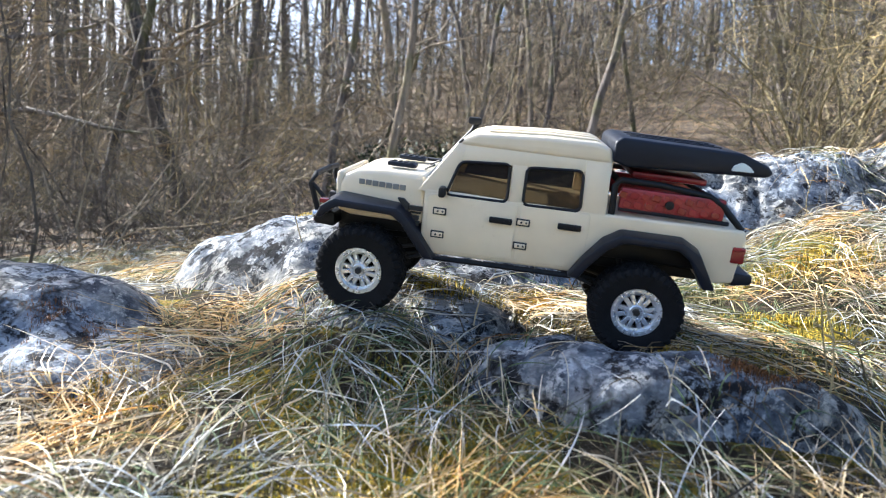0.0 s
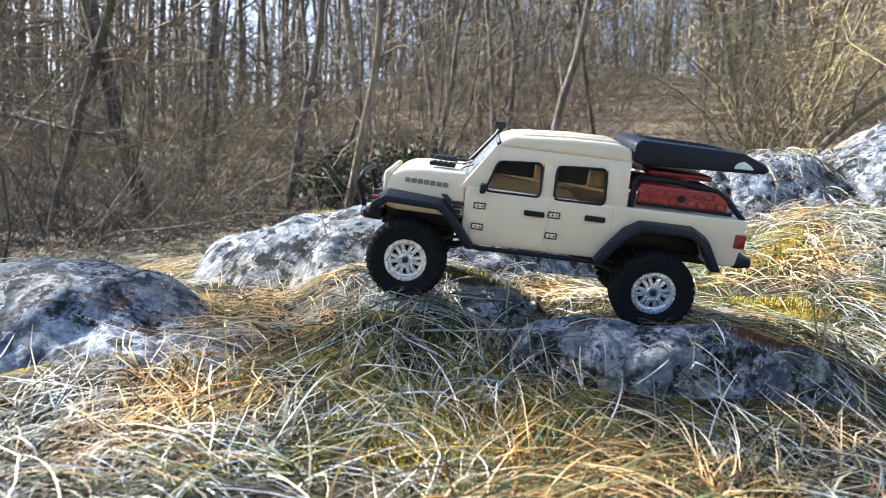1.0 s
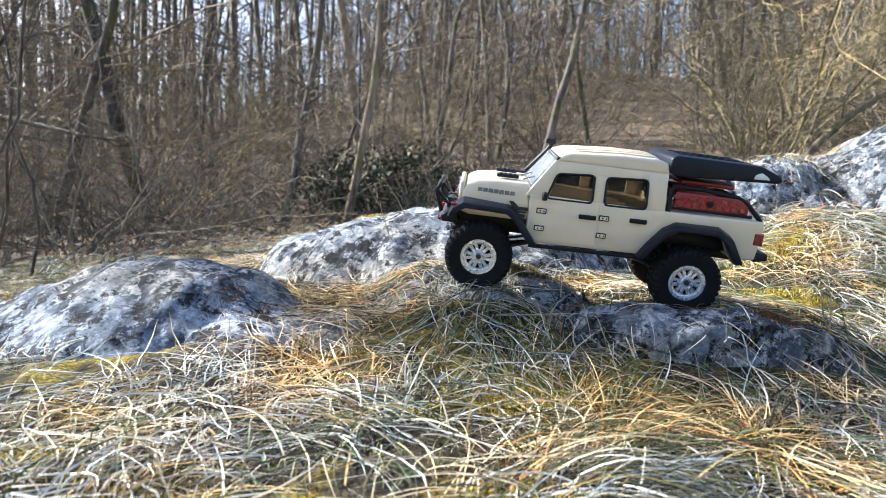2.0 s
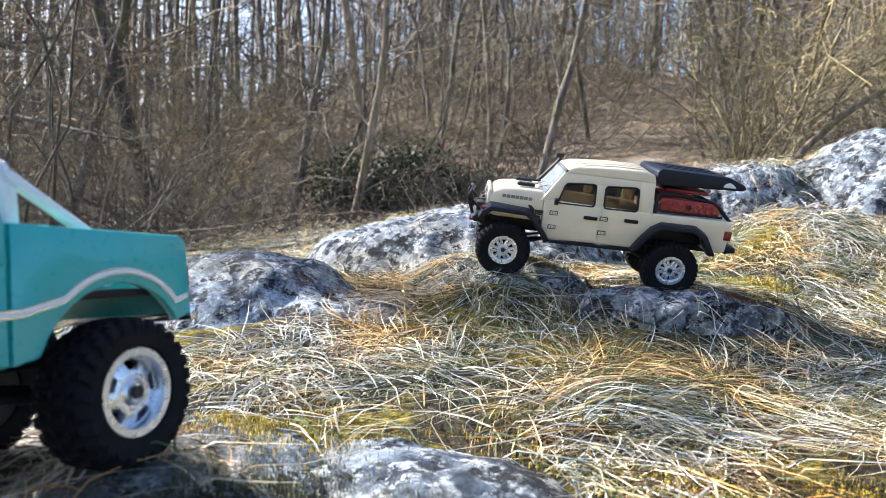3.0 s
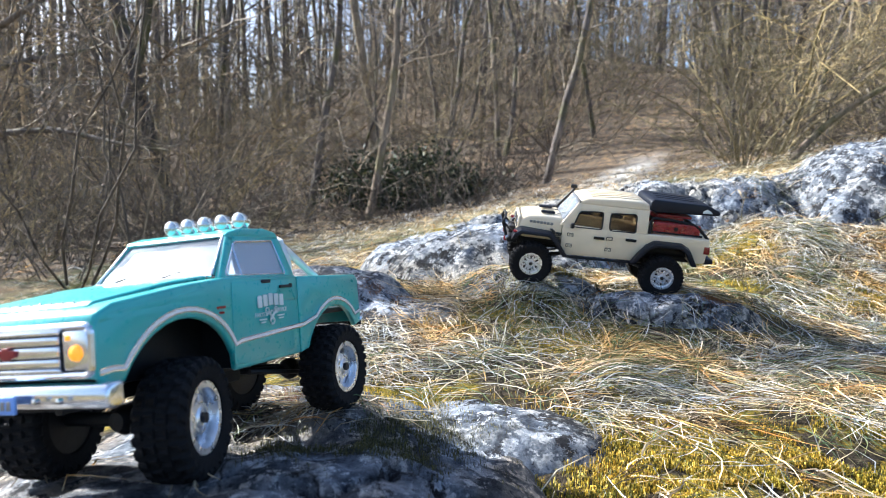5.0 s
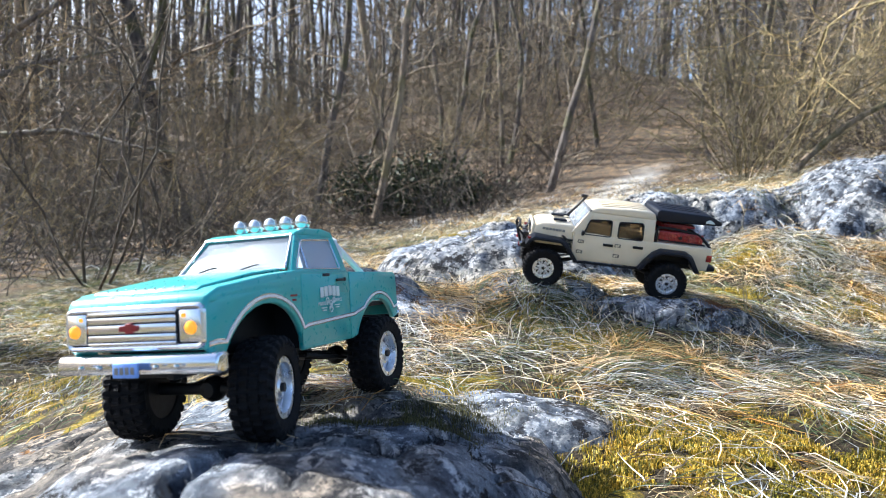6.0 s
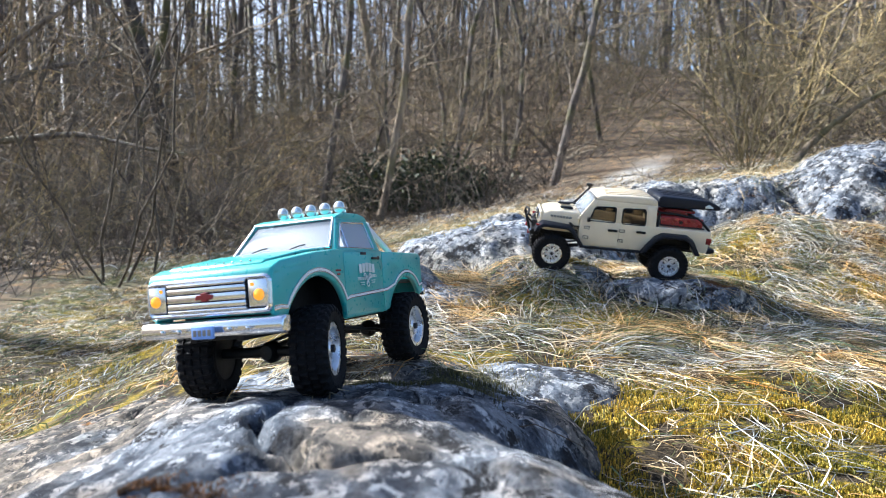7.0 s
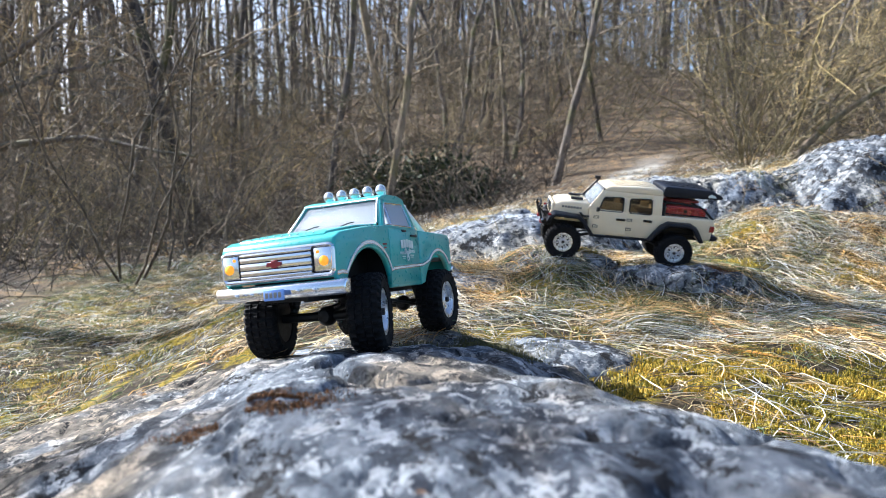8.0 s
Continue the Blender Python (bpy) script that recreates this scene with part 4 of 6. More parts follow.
    # roof box
    bm = bmesh.new()
    prism(bm, [(-52.5, 79), (-52.5, 89.5), (-56, 92), (-118, 91), (-131.5, 86), (-135, 82.5), (-132, 80), (-60, 76.8)], -35, 35, 1.6, 3)
    box = part("roof_box", bm, SLATE, car, "dark slate hard-shell box over the bed")
    for y in (-14, 0, 14):
        bm = bmesh.new()
        prism(bm, [(-62, 91.4), (-62, 92.5), (-112, 91.7), (-112, 90.6)], y - 1, y + 1, 0.3, 1)
        part("rib", bm, SLATE, box)
    for s in (-1, 1):
        bm = bmesh.new()
        prism(bm, loop_round([(-113, 81.6), (-114, 84.6), (-118, 86.6), (-122, 84.8), (-125, 82.0)], 0.8, 2), s * 34.7, s * 35.5, 0.2, 1)
        part("badge", bm, WHITEPRINT, box, "white printed badge shape")
    # bumpers, winch, bull bar, snorkel
    bm = bmesh.new()
    prism(bm, [(98, 21), (98, 29.5), (107, 29), (111, 26), (110, 21.5)], -33, 33, 1.2)
    bumper = part("front_bumper", bm, BLACK, car, "black steel front bumper")
    bm = bmesh.new()
    for s in (-1, 1):
        tube(bm, [(110, s * 24, 22), (112, s * 24, 30), (116.5, s * 23.5, 43), (114.5, s * 21, 48.5), (113, 0, 50)], 1.7, 8)
        tube(bm, [(115.5, s * 23.5, 43), (104, s * 24, 32)], 1.3, 8)
    part("bull_bar", bm, BLACK, bumper, "black tubular bull bar")
    bm = bmesh.new()
    tube(bm, [(104.5, -9, 33), (104.5, 9, 33)], 3.6, 12)
    block(bm, 100, 108, -14, -9, 29, 37.5, 0.8)
    block(bm, 100, 108, 9, 14, 29, 37.5, 0.8)
    part("winch", bm, STEEL, bumper, "dark cable winch")
    for s in (-1, 1):
        bm = bmesh.new()
        block(bm, 109, 113.5, s * 23 - 2, s * 23 + 2, 20.5, 26, 0.9)
        part("tow_hook", bm, RED, bumper, "red tow hook")
        bm = bmesh.new()
        lathe(bm, [(0.01, 112.5), (2.4, 112), (2.8, 109)], 12, "x", (0, s * 29, 26))
        part("fog_lamp", bm, LENS, bumper)
    bm = bmesh.new()
    prism(bm, [(-126, 20), (-127, 28), (-136, 27.5), (-137, 22)], -36, 36, 1.3)
    part("rear_bumper", bm, SLATE, car, "dark rear bumper")
    bm = bmesh.new()
    tube(bm, [(55, -38.5, 53), (49, -39, 56), (44, -38.5, 62), (30, -36.5, 80), (27.5, -36, 85)], 1.8, 10)
    block(bm, 24.5, 33, -39.5, -33.5, 84.5, 89, 1.2)
    part("snorkel", bm, BLACK, car, "black air-intake snorkel")
    bm = bmesh.new()
    block(bm, 40, 58, -36.8, -30, 57.4, 59.6, 0.8)
    part("intake_cover", bm, BLACK, car)
    chassis(car, 78.5, -78.5, -124, 100, 19)
    for x in (78.5, -78.5):
        for s in (-1, 1):
            wheel(car, (x, s * 36.5, 0), s, 26.5, 20, "spoked")
    return car


def teal_truck():
    """A teal single-cab model pick-up with lit headlamps and a roof light bar."""
    car = tagged(new("model_truck"), "teal vintage model pick-up with chrome bumper and lit headlamps", "model car")
    ax_f, ax_r = 62.0, -67.0
    bulge = lambda x, y, z: (x, y * (1 + 0.035 * math.exp(-((z - 40) / 14) ** 2)) * (1 - 0.0007 * max(0, x - 60)), z)
    yside = lambda x, z: 40.2 * (1 + 0.035 * math.exp(-((z - 40) / 14) ** 2)) * (1 - 0.0007 * max(0, x - 60))
    arc = lambda cx, cz, r, a0, a1, n=12: [(cx + r * math.cos(radians(a0 + (a1 - a0) * k / n)), cz + r * 1.06 * math.sin(radians(a0 + (a1 - a0) * k / n))) for k in range(n + 1)]
    bm = bmesh.new()
    outline = [(106, 25), (107, 43), (105, 48.5), (98, 51.6), (60, 56.5), (33, 58.5), (-27, 57.5), (-27, 14.5)] + [(30, 14.5)] + arc(ax_f, 5, 35, 164, 27)[1:] + [(99, 20)]
    top = [(107.5, 43.5), (105.5, 48.5), (98, 51.6), (60, 56.5), (33, 58.5), (-27, 57.5), (-27, 43.5), (100, 43.5)]
    prism(bm, top, -40.2, 40.2, 2.2, 3, bulge)
    for s in (-1, 1):
        prism(bm, outline, s * 36.6, s * 40.2, 1.4, 3, bulge)
    block(bm, 101, 105.5, -38.5, 38.5, 24.5, 44, 0.8)
    part("body", bm, TEAL, car)
    bm = bmesh.new()
    block(bm, -27, 30, -36.8, 36.8, 15.5, 44, 0.8)
    part("cab_floor", bm, BLACK, car, "dark underside of the cab")
    bm = bmesh.new()
    prism(bm, [(101, 50.6), (98, 52.8), (60, 58.2), (36, 60.2), (34, 58), (60, 56), (97, 50)], -31, 31, 1.5, 3, lambda x, y, z: (x, y, z + 1.0 * (1 - (y / 31) ** 2)))
    hood = part("hood", bm, TEAL, car)
    for k in range(9):
        bm = bmesh.new()
        block(bm, 98.6, 99.2, (k - 4) * 5.6 - 0.6, (k - 4) * 5.6 + 0.6, 52.4, 53.2, 0.1, 1)
        part("badge_bar", bm, CHROME, hood, "small chrome bar")
    # bed: sides, tailgate, floor
    bed = [(-27.6, 14.5), (-27.6, 57), (-98, 55.8), (-101, 53), (-102, 26), (-99, 24)] + arc(ax_r, 3, 33, 146, 22)
    for s in (-1, 1):
        bm = bmesh.new()
        prism(bm, bed, s * 36.4, s * 40.2, 1.0, 2, bulge)
        part("bed_side", bm, TEAL, car)
    bm = bmesh.new()
    block(bm, -101.5, -98.5, -38, 38, 25, 55, 1.0)
    part("tailgate", bm, TEAL, car)
    bm = bmesh.new()
    block(bm, -99, -27, -37.5, 37.5, 33, 36, 0.4)
    block(bm, -30, -27.2, -37.5, 37.5, 16, 57, 0.4)
    part("bed_floor", bm, BLACK, car, "dark cargo bed floor")
    # inner body
    bm = bmesh.new()
    block(bm, 28, 100, -22, 22, 18, 44, 1)
    part("inner_lining", bm, BLACK, car)
    # cab
    lean = lambda x, y, z: (x, y - math.copysign(max(0, z - 57) * 0.36, y), z)
    bm = bmesh.new()
    for s in (-1, 1):
        for poly in ([(37, 57), (31.5, 57), (13.5, 79), (19, 79.5)], [(-18, 57), (-27, 56), (-25.5, 79), (-18, 79)], [(21, 76.2), (-20, 77.4), (-20, 80.5), (18, 80.5)], [(36, 56.5), (-27, 56), (-27, 58.6), (34, 60)]):
            prism(bm, poly, s * 36.2, s * 39.6, 0.8, 2, lean)
    block(bm, -27, -24.5, -38, 38, 56, 62, 0.6, 2, lean)
    block(bm, -26.2, -23.8, -38, 38, 75, 80, 0.6, 2, lean)
    part("cab_frame", bm, TEAL, car)
    bm = bmesh.new()
    prism(bm, [(20, 78.6), (18.5, 81), (10, 83.2), (-12, 84), (-23, 82.2), (-26.5, 78.6)], -31.8, 31.8, 3.4, 4)
    part("roof", bm, TEAL, car)
    bm = bmesh.new()
    prism(bm, [(35.5, 60), (34, 60), (16.5, 79.2), (18, 79.6)], -34, 34, 0.3, 1, lambda x, y, z: (x, y * (1 - 0.0088 * (z - 60)), z))
    ws = part("windscreen", bm, GLASS, car, "clear windscreen tinted pale like reflected sky")
    ws.visible_shadow = False
    bm = bmesh.new()
    corner = [(36, 35, 59.8), (19, 29.2, 79.4), (19, -29.2, 79.4), (36, -35, 59.8)]
    tube(bm, corner + corner[:2], 0.8, 6, False)
    part("windscreen_trim", bm, CHROME, ws, "chrome windscreen trim")
    for y in (-20, 8):
        bm = bmesh.new()
        tube(bm, [(38.5, y, 60.6), (36, y + 6, 62.5), (34.5, y + 9, 63.0)], 0.4, 6)
        part("wiper", bm, BLACK, ws, "black wiper")
    win = [(31.5, 59.2), (15, 76.2), (-18, 77.4), (-19, 58.8)]
    for s in (-1, 1):
        bm = bmesh.new()
        prism(bm, loop_round(win, 2.2), s * 38.3, s * 38.7, 0, 1, lean)
        pane = part("window", bm, GLASS_HAZY, car, "hazy clear side window with chrome trim")
        pane.visible_shadow = False
        bm = bmesh.new()
        pts = [lean(x, s * 39.3, z) for x, z in loop_round(win, 2.2)]
        tube(bm, pts + pts[:2], 0.55, 6, False)
        part("window_trim", bm, CHROME, pane)
        bm = bmesh.new()
        tube(bm, [lean(19, s * 39, 58.8), lean(17.5, s * 39, 74.5)], 0.9, 6)
        part("vent_divider", bm, CHROME, pane)
    bm = bmesh.new()
    block(bm, -25.6, -25, -32, 32, 61, 76, 0)
    part("rear_window", bm, GLASS, car).visible_shadow = False
    bm = bmesh.new()
    block(bm, -22, -4, -33, 33, 46, 57, 2)
    prism(bm, [(-24, 52), (-17, 52), (-20, 70), (-24, 70)], -32, 32, 2)
    block(bm, 18, 33, -36, 36, 50, 59.5, 2)
    part("bench_seat", bm, BLACK, car, "dark bench seat and dash")
    # doors
    dpoly = [(31, 17), (32, 40), (30, 56.5), (-19.5, 56), (-20, 17)]
    for s in (-1, 1):
        bm = bmesh.new()
        prism(bm, loop_round(dpoly, 2.0, 3), s * 39.8, s * 40.55, 0.35, 2, bulge)
        door = part("door", bm, TEAL, car)
        y0 = yside(-12, 52) + 0.3
        bm = bmesh.new()
        block(bm, -17, -8, s * y0, s * (y0 + 1.4), 51.2, 52.8, 0.5)
        lathe(bm, [(1.2, y0 * s), (1.2, (y0 + 0.8) * s), (0.01, (y0 + 0.8) * s)], 10, "y", (-19.0, 0, 52.2))
        part("handle", bm, STEEL, door, "dark door handle")
        bm = bmesh.new()
        block(bm, -1, 7, s * (yside(3, 56) - 0.2), s * (yside(3, 56) + 0.9), 54.4, 56.2, 0.4)
        part("recess", bm, SLATE, door, "small dark slot")
        # white printed badge on the door
        yb = yside(2, 44) + 0.75
        for k in range(5):
            bm = bmesh.new()
            x = 10.6 - k * 4.7
            z = 45.2 + 0.8 * (2 - abs(k - 2)) * 0.5
            block(bm, x - 1.9, x + 1.9, s * (yb - 0.4), s * (yb + 0.12), z - 3.0, z + 3.0, 0.3, 1)
            part("printed_mark", bm, WHITEPRINT, door, "white printed bar of a painted-out maker's mark")
        face = lambda x, z: Matrix.Translation(Vector((x, s * (yb + 0.05), z)) * MM) @ pose(0, 0, 0, 90, 0, 180 if s > 0 else 0)
        lettering("PARTS &", 2.9, WHITEPRINT, door, "lettering", face(10.2, 38.6), "white lettering")
        lettering("SERVICE", 2.9, WHITEPRINT, door, "lettering", face(-7.2, 40.0), "white lettering")
        for x0, x1, z in ((5.8, 11.8, 36.2), (6.8, 10.8, 34.8), (-10, -4, 37.2), (-9, -5, 35.8)):
            bm = bmesh.new()
            block(bm, x0, x1, s * (yb - 0.4), s * (yb + 0.12), z - 0.3, z + 0.3, 0, 1)
            part("printed_line", bm, WHITEPRINT, door)
        bm = bmesh.new()
        for a, b in (((4.5, 40), (-1, 35)), ((-2.5, 40), (3, 35))):
            tube(bm, [(a[0], s * yb, a[1]), (b[0], s * yb, b[1])], 0.5, 6)
        for cx, cz, cr in ((4.8, 40.3, 1.6), (-2.8, 40.3, 1.6), (1, 35.2, 1.9), (1, 39, 1.2)):
            pts = [(cx + cr * math.cos(k * 0.7), s * yb, cz + cr * math.sin(k * 0.7)) for k in range(10)]
            tube(bm, pts, 0.38, 6)
        part("printed_emblem", bm, WHITEPRINT, door, "white printed crossed tools")
        bm = bmesh.new()
        yf = yside(40, 45)
        block(bm, 36.5, 42.5, s * (yf - 0.3), s * (yf + 0.5), 44.2, 45.4, 0.2, 1)
        block(bm, 37.5, 41, s * (yf - 0.3), s * (yf + 0.5), 41.8, 43.0, 0.2, 1)
        part("fender_badge", bm, REDDARK, car, "tiny red and silver fender badge")
        # side trim that follows the arches
        path = [(105, 27), (99.5, 27.5)] + arc(ax_f, 5.5, 38, 32, 148, 14) + [(26, 28), (-30, 30)] + arc(ax_r, 4.0, 36, 50, 136, 10) + [(-99, 32)]
        bm = bmesh.new()
        ribbon(bm, path, s, 2.5, yside, 0.5)
        trim = part("side_trim", bm, CHROME, car, "white and chrome side trim strip")
        bm = bmesh.new()
        ribbon(bm, path, s, 1.3, yside, 0.8)
        part("trim_insert", bm, WHITE, trim, "white insert")
        bm = bmesh.new()
        block(bm, -103, -100.5, s * 33, s * 40, 34, 44, 0.8)
        part("tail_lamp", bm, REDDARK, car)
        # roll bar in the bed
        bm = bmesh.new()
        tube(bm, [(-33, s * 31, 38), (-33, s * 30.5, 70), (-32.5, s * 28, 77), (-32.5, s * 22, 80.5), (-32.5, 0, 82.5)], 2.5, 10)
        tube(bm, [(-36.5, s * 30, 38), (-36.5, s * 29, 69), (-36.5, s * 26, 76), (-36.5, s * 20, 79), (-36.5, 0, 80.8)], 2.4, 10)
        tube(bm, [(-35, s * 28.5, 74), (-62, s * 32, 56), (-70, s * 33, 38)], 2.2, 10)
        part("roll_bar", bm, WHITE, car, "white tubular roll bar in the bed")
    # nose: grille, lamps, bumper, plate
    bm = bmesh.new()
    fr = loop_round([(-38, 26.5), (38, 26.5), (38.4, 44), (-38.4, 44)], 3, 4)
    for (ax, az), (bx, bz) in zip(fr, fr[1:] + fr[:1]):
        tube(bm, [(107.4 - 0.02 * abs(ax), ax, az), (107.4 - 0.02 * abs(bx), bx, bz)], 1.5, 8)
    grille = part("grille", bm, CHROME, car, "chrome grille surround with dark slots")
    bm = bmesh.new()
    block(bm, 104.5, 106.7, -38, 38, 26.5, 44, 0.4)
    part("grille_backing", bm, BLACK, grille)
    for z, h in ((31.3, 1.4), (35.4, 1.8), (39.4, 1.4), (28.6, 0.7), (42.3, 0.8)):
        bm = bmesh.new()
        block(bm, 106, 109.0, -25, 25, z - h * 1.3, z + h * 1.0, 0.6)
        part("grille_bar", bm, CHROME, grille, "chrome grille bar")
    bm = bmesh.new()
    t = bmesh.new()
    emblem = [(-5, 1.3), (-2, 1.3), (-2, 2.2), (2, 2.2), (2, 1.3), (5, 1.3), (4.4, -1.3), (2, -1.3), (2, -2.2), (-2, -2.2), (-2, -1.3), (-5.6, -1.3)]
    prism(t, [(x, z + 35.4) for x, z in emblem], 0, 1.2, 0.2, 1, lambda x, y, z: (108.9 + y, x, z))
    pour(bm, t)
    part("emblem", bm, RED, grille, "plain red emblem shape")
    for s in (-1, 1):
        bm = bmesh.new()
        block(bm, 105.5, 108.3, s * 32.2 - 5.8, s * 32.2 + 5.8, 28.3, 42.6, 0.8)
        bez = part("lamp_bezel", bm, CHROME, grille, "square chrome lamp bezel")
        bm = bmesh.new()
        lathe(bm, [(0.01, 110.4), (1.5, 110.1), (2.7, 109.4), (3.2, 108.0)], 24, "x", (0, s * 33.0, 34.6))
        part("headlamp", bm, AMBER, bez, "lit amber-yellow round headlamp")
        bm = bmesh.new()
        block(bm, 107.8, 108.8, s * 29.2 - 1.0, s * 29.2 + 1.0, 39.2, 41.0, 0.4)
        part("marker_lamp", bm, AMBER, bez, "small amber marker lamp")
    bm = bmesh.new()
    pr = [(104, 14.2), (109.5, 14), (111.6, 15.6), (112.2, 19.0), (111.4, 22.2), (109.5, 23.6), (104, 23.4)]
    prism(bm, pr, -45.5, 45.5, 1.2, 3, lambda x, y, z: (x - 0.0032 * max(0, abs(y) - 20) ** 2 * 2.0, y, z))
    bumper = part("front_bumper", bm, CHROME, car, "chrome front bumper")
    for s in (-1, 1):
        for yy in (16, 27):
            bm = bmesh.new()
            lathe(bm, [(1.1, 110.5), (1.1, 112.6), (0.01, 112.9)], 10, "x", (-0.0064 * max(0, yy - 20) ** 2, s * yy, 18.2))
            part("bumper_bolt", bm, CHROME, bumper)
    bm = bmesh.new()
    block(bm, 111.5, 113.0, -7, 7, 13.8, 20.4, 0.5)
    plate = part("number_plate", bm, PLATEBLUE, bumper, "pale blue plate with painted-out characters")
    for k in range(4):
        bm = bmesh.new()
        block(bm, 112.8, 113.25, -5.6 + k * 3, -3.6 + k * 3, 15.4, 18.6, 0.1, 1)
        part("plate_bar", bm, GREYPRINT, plate)
    bm = bmesh.new()
    block(bm, -105, -100, -42, 42, 22, 28, 1.2)
    part("rear_bumper", bm, CHROME, car)
    # roof light bar
    bm = bmesh.new()
    tube(bm, [(-7, -26, 84.6), (-7, 26, 84.6)], 0.9, 8)
    rail = part("light_bar", bm, CHROME, car, "row of five round lamps on the roof")
    for k in range(5):
        y = (k - 2) * 11.2
        bm = bmesh.new()
        lathe(bm, [(0.01, -11.5), (2.8, -10.6), (4.0, -8.2), (4.3, -5), (4.3, -3.4)], 20, "x", (0, y, 88.9))
        lamp = part("roof_lamp", bm, CHROME, rail, "chrome round roof lamp")
        bm = bmesh.new()
        lathe(bm, [(4.0, -4), (3.9, -3.2), (2.1, -2.2), (0.01, -1.9)], 20, "x", (0, y, 88.9))
        part("lamp_lens", bm, LENS, lamp)
        bm = bmesh.new()
        tube(bm, [(-7.5, y, 86), (-7.5, y, 83)], 0.9, 6)
        part("lamp_foot", bm, BLACK, lamp)
    chassis(car, ax_f, ax_r, -97, 102, 14)
    for x, st in ((ax_f, 15), (ax_r, 0)):
        for s in (-1, 1):
            wheel(car, (x, s * 37.5, 0), s, 26.5, 21, "mag", st)
    return car


cream_model = cream_truck()
cream_model.matrix_basis = pose(-0.2667, 0.3756, 0.0927, -11.0, -5.52, 172.50)
pickup = teal_truck()
pickup.matrix_basis = pose(-0.6133, -0.0634, 0.0628, 7.18, -4.19, 246.61)


# ---- the wood: bare trees, shrubs and far trunks ----
class Limbs:
    """Gathers tapered round limbs into one mesh."""

    def __init__(self):
        self.v, self.q, self.n = [], [], 0

    def add(self, pts, radii, sides):
        P = np.asarray(pts, float)
        R = np.asarray(radii, float)
        d = np.gradient(P, axis=0)
        d /= np.linalg.norm(d, axis=1, keepdims=True) + 1e-9
        ref = np.array([0.31, 0.95, 0.05])
        u = np.cross(d, ref)
        u /= np.linalg.norm(u, axis=1, keepdims=True) + 1e-9
        w = np.cross(d, u)
        a = np.arange(sides) * math.tau / sides
        ring = P[:, None] + R[:, None, None] * (np.cos(a)[None, :, None] * u[:, None] + np.sin(a)[None, :, None] * w[:, None])
        m = len(P)
        i = self.n + np.arange(m * sides).reshape(m, sides)
        j = np.roll(i, -1, 1)
        q = np.stack([i[:-1], j[:-1], j[1:], i[1:]], -1)
        self.q.append((q[:, :1] if sides == 2 else q).reshape(-1, 4))
        self.v.append(ring.reshape(-1, 3))
        self.n += m * sides

    def mesh(self, name, mat):
        return mesh_from(name, np.concatenate(self.v), np.concatenate(self.q), [mat])


def wander(rng, p, d, length, segs, bend, lift=0.0):
    pts = [np.array(p, float)]
    d = np.array(d, float)
    d /= np.linalg.norm(d)
    for _ in range(segs):
        d = d + rng.normal(0, bend, 3) + np.array([0, 0, lift])
        d /= np.linalg.norm(d)
        pts.append(pts[-1] + d * length / segs)
    return pts


def sprout(rng, limbs, pts, r, count, length, depth, lo=0.25, flat=0.35, sides=3, bend=0.22, fan=(3, 6)):
    """Side branches along a limb, and theirs in turn."""
    P = np.array(pts)
    for _ in range(count):
        t = rng.uniform(lo, 1.0) * (len(P) - 1)
        i = min(int(t), len(P) - 2)
        base = P[i] + (P[i + 1] - P[i]) * (t - i)
        axis = P[i + 1] - P[i]
        axis /= np.linalg.norm(axis)
        out = rng.normal(0, 1, 3)
        out -= axis * (out @ axis)
        out /= np.linalg.norm(out)
        d = axis * rng.uniform(0.1, 0.8) + out + np.array([0, 0, flat * rng.uniform(-0.6, 0.9)])
        ln = length * rng.uniform(0.45, 1.15) * (1.15 - 0.6 * t / (len(P) - 1))
        rb = r * (0.6 - 0.3 * t / (len(P) - 1))
        sub = wander(rng, base, d, ln, 5 if depth > 1 else 4 if depth == 1 else 2, bend, 0.03)
        limbs.add(sub, np.linspace(rb, max(rb * 0.3, 0.0013), len(sub)), sides if depth > 1 else 2)
        if depth > 0:
            sprout(rng, limbs, sub, rb, rng.integers(*fan), ln * 0.55, depth - 1, 0.15, flat * 0.6, 3, bend, fan)


def tree(seed, height, r, branches, low, bark, label, reach=0.13, lean=0.05, bend=0.035):
    rng = np.random.default_rng(seed)
    top = tagged(new("bare_tree"), label, "tree", "bare trees of the wood")
    trunk, crown = Limbs(), Limbs()
    pts = wander(rng, (0, 0, -0.25), (rng.normal(0, lean), rng.normal(0, lean), 1), height, 14, bend, 0.02)
    radii = r * np.linspace(1.0, 0.22, len(pts)) ** 0.9
    radii[0] *= 1.5
    trunk.add(pts, radii, 8)
    sprout(rng, crown, pts, r * 0.45, branches, height * reach, 2, low, 0.4)
    a = new("trunk", trunk.mesh("trunk", bark))
    b = new("crown", crown.mesh("crown", TWIG))
    a.parent = b.parent = top
    return top


